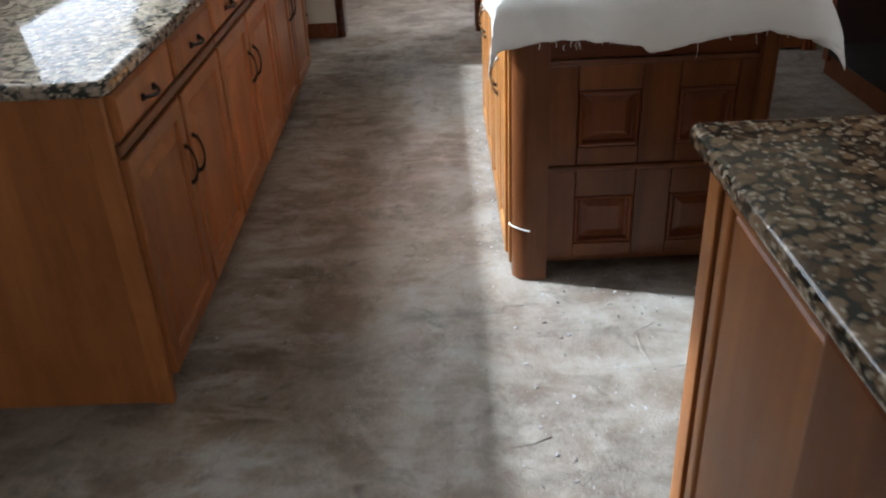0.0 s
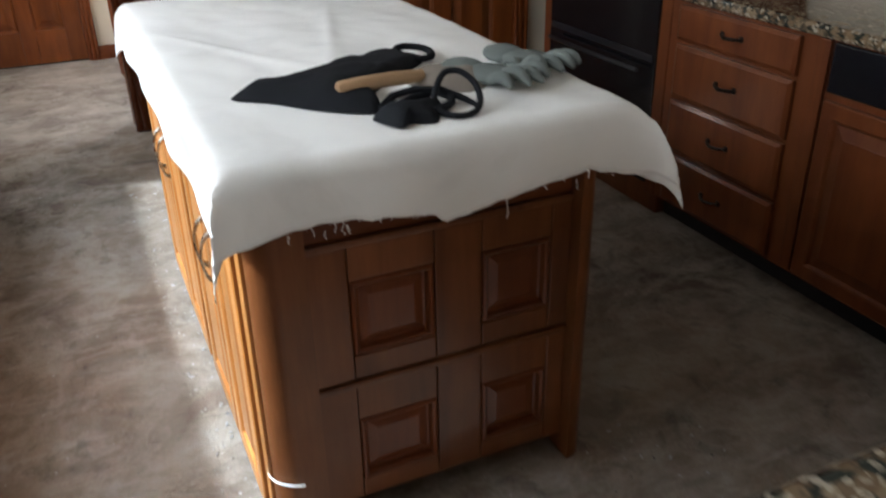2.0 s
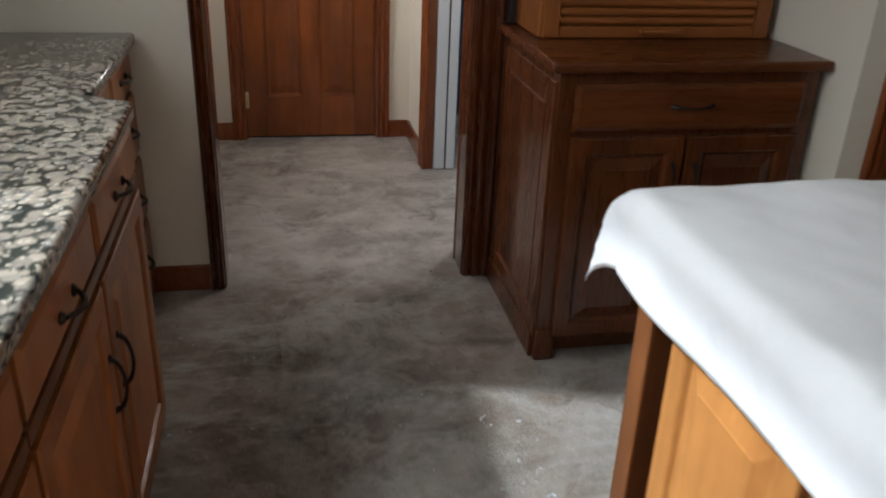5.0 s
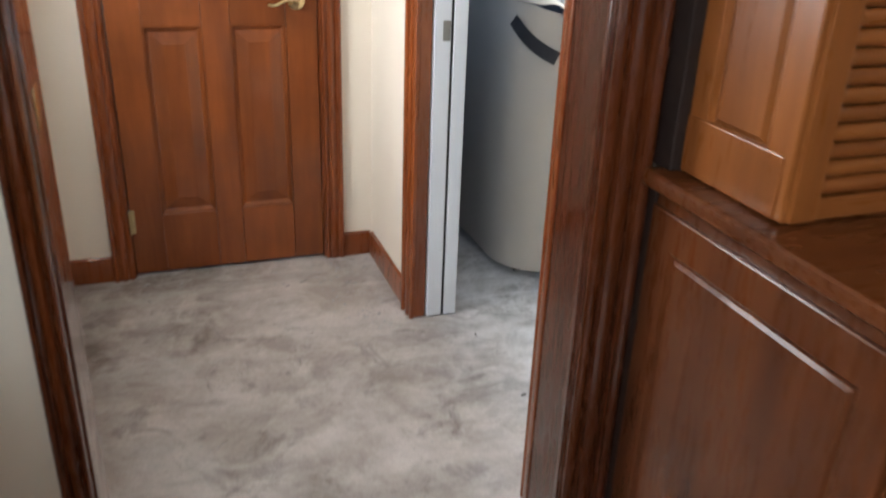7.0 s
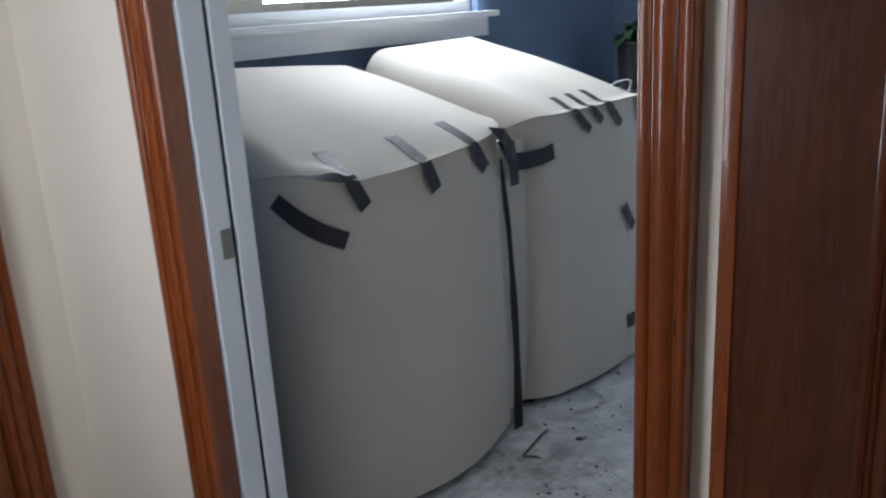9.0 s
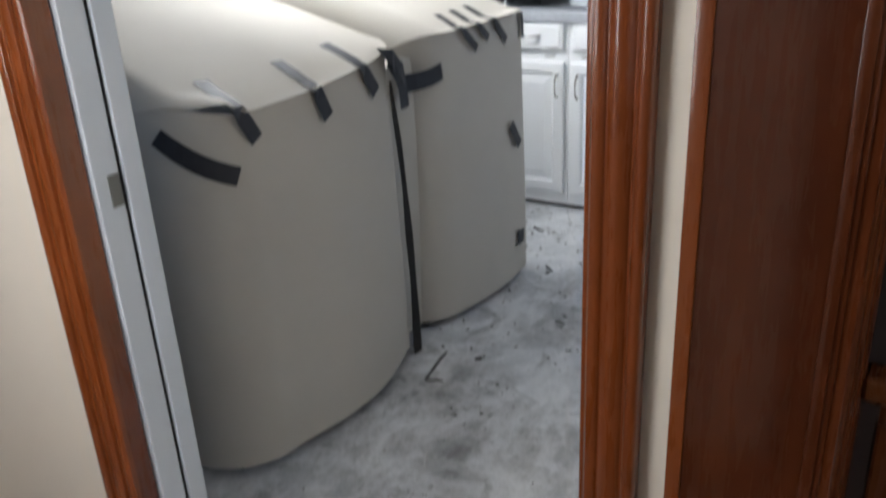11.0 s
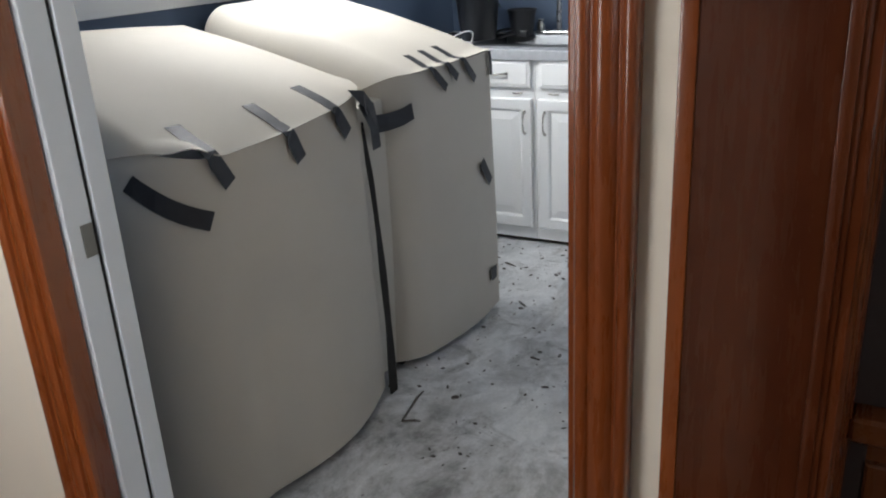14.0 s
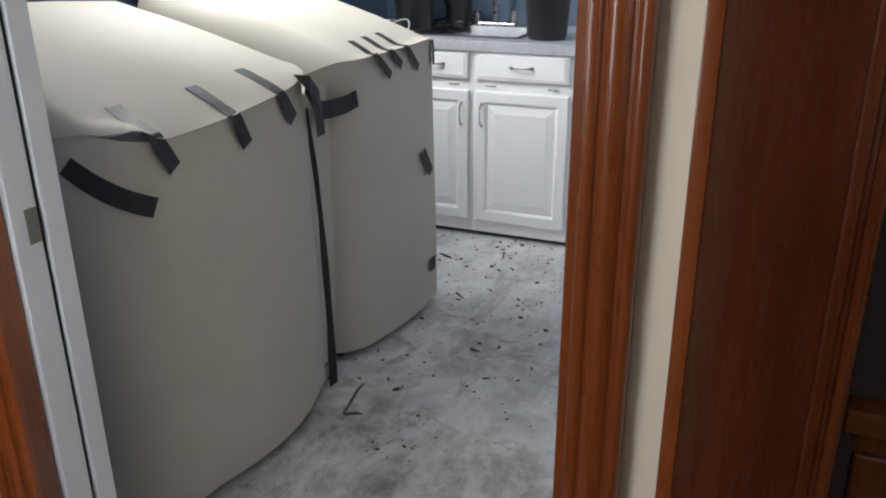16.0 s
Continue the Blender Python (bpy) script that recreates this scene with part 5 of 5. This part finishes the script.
tape(m2, [((2.535, front_2(2.535) - 0.009, 1.036), (0.1, -1, 0.3)), ((2.54, front_2(2.54) - 0.010, 1.0), (0.1, -1, 0)), ((2.542, front_2(2.54) - 0.010, 0.95), (0.1, -1, 0))], 0.026)
# tape bridging the gap between the two machines
tape(m1, [((1.715, 7.10, 1.022), (0, -0.5, 0.9)), ((1.755, 7.09, 1.005), (0, -1, 0.5)), ((1.79, 7.094, 0.965), (0.2, -1, 0)), ((1.815, 7.10, 0.905), (0.3, -1, 0))], 0.06)
tape(m1, [((1.735, 7.092, 1.0), (0, -1, 0.2)), ((1.765, 7.088, 0.955), (0, -1, 0)), ((1.80, 7.09, 0.90), (0, -1, 0))], 0.03)
tape(m2, [((1.865, 7.135, 0.905), (-0.3, -1, 0)), ((1.92, 7.118, 0.903), (-0.2, -1, 0)), ((1.985, 7.105, 0.905), (0, -1, 0)), ((2.035, 7.094, 0.916), (0, -1, 0))], 0.056)
tape(m2, [((1.84, 7.13, 0.975), (0, -1, 0.1)), ((1.845, 7.122, 0.91), (0, -1, 0)), ((1.848, 7.12, 0.835), (0, -1, 0))], 0.046)

# pale sheet slung between the two machines
bm = bmesh.new()
grid = []
for i in range(11):
    row = []
    x = 1.785 + 0.185 * i / 10
    for j in range(23):
        if j < 5:
            y, z = 7.175 - 0.012 * math.sin(j * 0.6), 0.03 + 0.23 * j
        else:
            y = 7.17 + 0.62 * ((j - 5) / 17)
            z = 0.966 + 0.175 * ((y - 7.17) / 0.62) ** 0.85
        z -= 0.012 * math.sin(math.pi * i / 10) if j > 3 else 0.0
        grid_noise = 0.016 * noise.noise(Vector((x * 9, y * 8, 2.0))) if j > 5 else 0.0
        row.append(bm.verts.new((x, y, z + grid_noise)))
    grid.append(row)
for i in range(10):
    for j in range(22):
        bm.faces.new((grid[i][j], grid[i + 1][j], grid[i + 1][j + 1], grid[i][j + 1]))
bmesh.ops.recalc_face_normals(bm, faces=bm.faces)
bmesh.ops.solidify(bm, geom=bm.faces[:], thickness=0.002)
part("bridging_sheet", bm, PAPER, m1, "crumpled pale paper between the machines", True)

# open seam beside the washer: its shade laid on as a dark strip that widens downward
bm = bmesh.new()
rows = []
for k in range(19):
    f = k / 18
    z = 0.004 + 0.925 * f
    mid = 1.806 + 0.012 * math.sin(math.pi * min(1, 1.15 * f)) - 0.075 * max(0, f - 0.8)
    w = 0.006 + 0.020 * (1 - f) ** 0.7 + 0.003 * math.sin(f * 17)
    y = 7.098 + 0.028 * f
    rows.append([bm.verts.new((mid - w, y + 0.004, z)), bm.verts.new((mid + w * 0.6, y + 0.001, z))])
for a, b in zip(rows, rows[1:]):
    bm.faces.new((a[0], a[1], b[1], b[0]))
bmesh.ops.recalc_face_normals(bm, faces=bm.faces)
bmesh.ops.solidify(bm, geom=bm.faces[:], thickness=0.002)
part("seam_gap", bm, DARK, m1, "dark strip for the shade in the paper board's open seam", True)

# ---- laundry: white sink cabinets ----
SX = 3.315


def white_cabinet(name, y0, y1, doors):
    c = thing(name, (SX + 0.3, (y0 + y1) / 2, 0), "white painted sink cabinet with nickel handles", "cabinet", "white laundry cabinets")
    part("body", box(SX, SX + 0.6, y0 + 0.001, y1 - 0.001, 0.022, 0.885, 0.002), WHITE, c)
    # toe shadow is put into the foot's near-black colour
    part("plinth", box(SX + 0.03, SX + 0.6, y0 + 0.001, y1 - 0.001, 0.0, 0.0215), RECESS_SHADE, c, "recessed foot, darkened as the shade under the cabinet")
    w = (y1 - y0) / doors
    for i in range(doors):
        b = y1 - i * w
        f = part("drawer_front", rings(face_frame((SX - 0.001, b - 0.022, 0.762), (0, -1, 0), (-1, 0, 0)), w - 0.044, 0.125, [(0, 0), (0, 0.015), (0.006, 0.018), (0.012, 0.018), (0.016, 0.022), (0.02, 0.022)]), WHITE, c)
        pull(face_frame((SX - 0.022, b - w / 2, 0.825), (0, -1, 0), (-1, 0, 0)), f, NICKEL, 0.10, False)
        d = panel_door(face_frame((SX - 0.001, b - 0.018, 0.085), (0, -1, 0), (-1, 0, 0)), w - 0.036, 0.625, c, WHITE)
        edge = b - 0.05 if i % 2 == 0 else b - w + 0.05
        pull(face_frame((SX - 0.021, edge, 0.60), (0, -1, 0), (-1, 0, 0)), d, NICKEL, 0.10)
        for e in (0.09, w - 0.09):
            part("catch", tube([(SX - 0.006, b - e - 0.025, 0.735), (SX - 0.012, b - e, 0.733), (SX - 0.006, b - e + 0.025, 0.735)], 0.004, 6), NICKEL, c)
    return c


white_cabinet("sink_cabinet", 6.24, 7.19, 2)
white_cabinet("sink_cabinet", 7.19, 7.94, 2)
ct = thing("laundry_countertop", (3.6, 7.1, 0.89), "pale grey laminate counter with a steel sink", "countertop")
for q in ((SX - 0.03, SX + 0.10, 6.0, 7.94), (SX + 0.48, 3.975, 6.0, 7.94), (SX + 0.10, SX + 0.48, 7.55, 7.94), (SX + 0.10, SX + 0.48, 6.0, 7.02)):
    part("board", box(*q, 0.888, 0.935, 0.004), LAMINATE, ct)
sink = thing("sink", (3.6, 7.28, 0.75), "stainless steel sink let into the counter", "sink")
part("basin", rings(Matrix.Translation((SX + 0.08, 7.0, 0.937)), 0.42, 0.57, [(0, 0), (0.0, 0.004), (0.022, 0.004), (0.03, -0.01), (0.04, -0.17)]), SINK_STEEL, sink, smooth=True)
fa = thing("faucet", (3.86, 7.28, 0.936), "chrome laundry faucet behind the sink", "faucet")
part("base", box(3.83, 3.89, 7.16, 7.40, 0.936, 0.955, 0.008), STEEL, fa)
part("spout", tube([(3.86, 7.28, 0.95), (3.86, 7.28, 1.10), (3.84, 7.28, 1.17), (3.76, 7.28, 1.19), (3.69, 7.28, 1.15)], 0.013, 10), STEEL, fa, smooth=True)
for y in (7.18, 7.38):
    part("knob", lathe([(0.018, 0), (0.022, 0.02), (0.014, 0.045), (0.016, 0.055)], (3.86, y, 0.955), 14), STEEL, fa, smooth=True)
bn = thing("black_bin", (3.46, 6.89, 0.936), "black plastic tub standing on the sink counter", "tub")
part("tub", lathe([(0.085, 0.0), (0.09, 0.01), (0.105, 0.24), (0.112, 0.25), (0.103, 0.25), (0.085, 0.02)], (3.46, 6.89, 0.9405), 26), BLACK_PLASTIC, bn, smooth=True)
single("white_cloth", blob_sheet([(3.34, 6.68), (3.44, 6.69), (3.46, 6.58), (3.36, 6.56)], 0.9405, 0.04, 4.0, 28), CANVAS, (3.40, 6.62, 0.9405), "folded white cloth on the laundry counter", "cloth", smooth=True)
for (x, y, r, h) in ((3.62, 7.62, 0.11, 0.22), (3.78, 7.45, 0.07, 0.12)):
    pt = thing("black_pot", (x, y, 0.936), "black plastic pot on the laundry counter", "pot", "pots on the counter")
    part("pot", lathe([(r * 0.75, 0), (r * 0.8, 0.01), (r, h), (r * 1.06, h), (r * 1.06, h + 0.012), (r * 0.95, h + 0.012), (r * 0.9, h * 0.9)], (x, y, 0.9365), 24), BLACK_PLASTIC, pt, smooth=True)
cable = thing("white_cable", (3.46, 7.60, 0.936), "thin white cable looped on the laundry counter", "cable")
part("loop", tube([(3.40 + 0.10 * math.sin(0.35 * i) + 0.006 * i, 7.56 + 0.012 * i, 0.939 + 0.05 * math.sin(math.pi * i / 12)) for i in range(13)], 0.0035, 7), WHITE, cable, smooth=True)
for cx, cy, turns in ((3.74, 7.52, 3), (3.66, 7.74, 2)):
    cord = thing("power_lead", (cx, cy, 0.936), "coiled black power lead on the laundry counter", "lead", "leads on the counter")
    n = 22 * turns
    part("coil", tube([(cx + (0.075 + 0.012 * math.sin(i * 0.7)) * math.cos(i * math.tau / 22), cy + (0.06 + 0.010 * math.cos(i * 0.9)) * math.sin(i * math.tau / 22), 0.942 + 0.010 * i / 22 + 0.004 * math.sin(i)) for i in range(n)], 0.005, 7), BLACK_PLASTIC, cord, smooth=True)
    part("plug", box(cx - 0.02, cx + 0.025, cy - 0.12, cy - 0.08, 0.936, 0.968, 0.006), BLACK_PLASTIC, cord)
plant = thing("potted_plant", (3.05, 7.86, 0.9), "leafy green plant near the laundry window", "plant")


def leaf_bm(base, direction, length, width, droop):
    bm = bmesh.new()
    d = Vector(direction).normalized()
    s = d.cross(Vector(UP)).normalized()
    rows = []
    for k in range(7):
        f = k / 6
        c = Vector(base) + d * length * f + Vector((0, 0, -droop * f * f))
        w = width * math.sin(math.pi * min(0.98, 0.12 + 0.86 * f)) * 0.5
        rows.append([bm.verts.new(c + s * w + Vector((0, 0, 0.25 * w))), bm.verts.new(c), bm.verts.new(c - s * w + Vector((0, 0, 0.25 * w)))])
    for a, b in zip(rows, rows[1:]):
        for i in range(2):
            bm.faces.new((a[i], a[i + 1], b[i + 1], b[i]))
    return bm


PP = Vector((3.62, 7.62, 1.16))
plant.location = PP - Vector((0, 0, 0.2))
PLACE[plant] = Vector(plant.location)
rl = random.Random(11)
for i in range(46):
    a, e = rl.uniform(0, math.tau), rl.uniform(0.15, 1.2)
    part("leaf", leaf_bm(PP + Vector((rl.uniform(-0.05, 0.05), rl.uniform(-0.05, 0.05), rl.uniform(-0.02, 0.06))), (math.cos(a), math.sin(a), e), rl.uniform(0.10, 0.2), rl.uniform(0.03, 0.055), rl.uniform(0.03, 0.12)), LEAF, plant)
part("soil", lathe([(0.1, 0), (0.1, 0.01)], PP + Vector((0, 0, -0.03)), 16), DARK, plant)

# ---- debris on the floors ----


def chips(name, zones, mat, label, seed):
    r = random.Random(seed)
    verts, faces = [], []
    for x0, x1, y0, y1, count, smin, smax in zones:
        for _ in range(count):
            x, y = r.uniform(x0, x1), r.uniform(y0, y1)
            s = r.uniform(smin, smax) * r.uniform(0.4, 1.0)
            k = len(verts)
            n = r.choice((4, 5, 6))
            a0 = r.uniform(0, 6.28)
            st = r.uniform(0.2, 0.75)
            h = s * r.uniform(0.15, 0.5)
            ca, sa = math.cos(a0), math.sin(a0)
            for lvl, q in ((0, 1.0), (1, 0.75)):
                for i in range(n):
                    t = i * math.tau / n + r.uniform(-0.25, 0.25)
                    px, py = s * q * math.cos(t), s * q * st * math.sin(t)
                    verts.append((x + px * ca - py * sa, y + px * sa + py * ca, -0.001 + lvl * h))
            for i in range(n):
                faces.append((k + i, k + (i + 1) % n, k + n + (i + 1) % n, k + n + i))
            faces.append(tuple(range(k + n, k + 2 * n)))
    me = bpy.data.meshes.new(name)
    me.from_pydata(verts, [], faces)
    me.materials.append(mat)
    return tagged(new(name, me), label, "debris", kind="stuff")


chips("mortar_debris", [(0.72, 3.3, 6.0, 7.2, 170, 0.002, 0.010), (2.3, 3.32, 6.2, 7.9, 130, 0.003, 0.013), (1.0, 1.18, 6.72, 6.84, 40, 0.004, 0.014), (0.45, 1.6, 1.6, 2.6, 170, 0.003, 0.010), (0.36, 0.48, 2.6, 4.9, 160, 0.003, 0.011), (-0.58, -0.2, 1.9, 5.5, 130, 0.003, 0.012), (-0.3, 0.5, 0.8, 7.4, 260, 0.002, 0.008), (0.3, 0.56, 6.9, 7.5, 130, 0.003, 0.013), (1.02, 1.22, 6.62, 6.76, 34, 0.004, 0.013), (-0.32, 0.4, 7.3, 7.5, 60, 0.003, 0.010)], CHIP, "scattered pale mortar chips on the concrete", 3)
chips("dark_debris", [(0.72, 3.3, 6.0, 7.0, 45, 0.003, 0.011), (1.8, 3.3, 6.2, 7.4, 170, 0.003, 0.016), (2.7, 3.33, 6.2, 7.4, 110, 0.004, 0.019), (1.5, 1.75, 6.65, 6.85, 22, 0.004, 0.012), (0.45, 1.6, 1.6, 2.6, 90, 0.003, 0.012), (-0.4, 0.5, 0.8, 7.3, 80, 0.002, 0.008)], DARK_CHIP, "scattered dark scraps on the concrete", 9)
for (x, y, ang, ln) in ((1.75, 6.997, 0.145, 0.19), (1.667, 6.955, -1.18, 0.06), (2.9, 7.35, 0.3, 0.08), (3.0, 7.2, 1.2, 0.07), (1.02, 6.86, -0.6, 0.055), (2.62, 6.98, 0.9, 0.05), (3.1, 6.95, 0.2, 0.08), (2.2, 6.75, 1.4, 0.04)):
    bm = tube([(x - ln / 2 * math.cos(ang), y - ln / 2 * math.sin(ang), 0.004), (x + ln / 4 * math.cos(ang), y + ln / 4 * math.sin(ang) + 0.004, 0.006), (x + ln / 2 * math.cos(ang), y + ln / 2 * math.sin(ang), 0.004)], [0.003, 0.0045, 0.002], 6)
    single("wood_splinter", bm, DARK_CHIP, (x, y, 0.004), "small dark wood splinter on the concrete", "splinter", "splinters on the floor")


def mortar_ridges(name, zones, label, seed):
    """Low wavering ridges of old mortar left by a trowel."""
    r = random.Random(seed)
    verts, faces = [], []
    for x0, x1, y0, y1, count, ang, spread, lmin, lmax in zones:
        for _ in range(count):
            x, y, a = r.uniform(x0, x1), r.uniform(y0, y1), radians(ang + r.uniform(-spread, spread))
            length, width, h = r.uniform(lmin, lmax), r.uniform(0.008, 0.02), r.uniform(0.001, 0.003)
            n = max(5, int(length / 0.02))
            k0 = len(verts)
            for i in range(n + 1):
                f = i / n
                a += r.uniform(-0.16, 0.16)
                x += math.cos(a) * length / n
                y += math.sin(a) * length / n
                w = width * math.sin(math.pi * min(0.97, max(0.03, f))) * r.uniform(0.5, 1.2)
                nx, ny = -math.sin(a), math.cos(a)
                verts += [(x + nx * w, y + ny * w, -0.003), (x + nx * w * 0.2, y + ny * w * 0.2, h * r.uniform(0.5, 1.1)), (x - nx * w, y - ny * w, -0.003)]
                if i:
                    k = k0 + 3 * i
                    faces += [(k - 3, k, k + 1, k - 2), (k - 2, k + 1, k + 2, k - 1)]
    me = bpy.data.meshes.new(name)
    me.from_pydata(verts, [], faces)
    me.materials.append(FLOOR)
    me.polygons.foreach_set("use_smooth", [True] * len(me.polygons))
    return tagged(new(name, me), label, "debris", kind="stuff")


mortar_ridges("mortar_residue", [(-0.42, -0.15, 1.7, 5.2, 40, 80, 60, 0.06, 0.3), (-0.1, 0.42, 2.2, 3.4, 26, 8, 18, 0.08, 0.3), (0.5, 1.5, 1.7, 2.5, 22, 170, 50, 0.03, 0.16), (0.75, 2.2, 2.0, 4.8, 30, 40, 80, 0.05, 0.2), (-0.3, 0.45, 5.9, 7.4, 16, 50, 80, 0.06, 0.25), (1.2, 3.2, 6.1, 7.0, 20, 60, 80, 0.05, 0.2)], "low scraped ridges of old tile mortar on the concrete", 21)
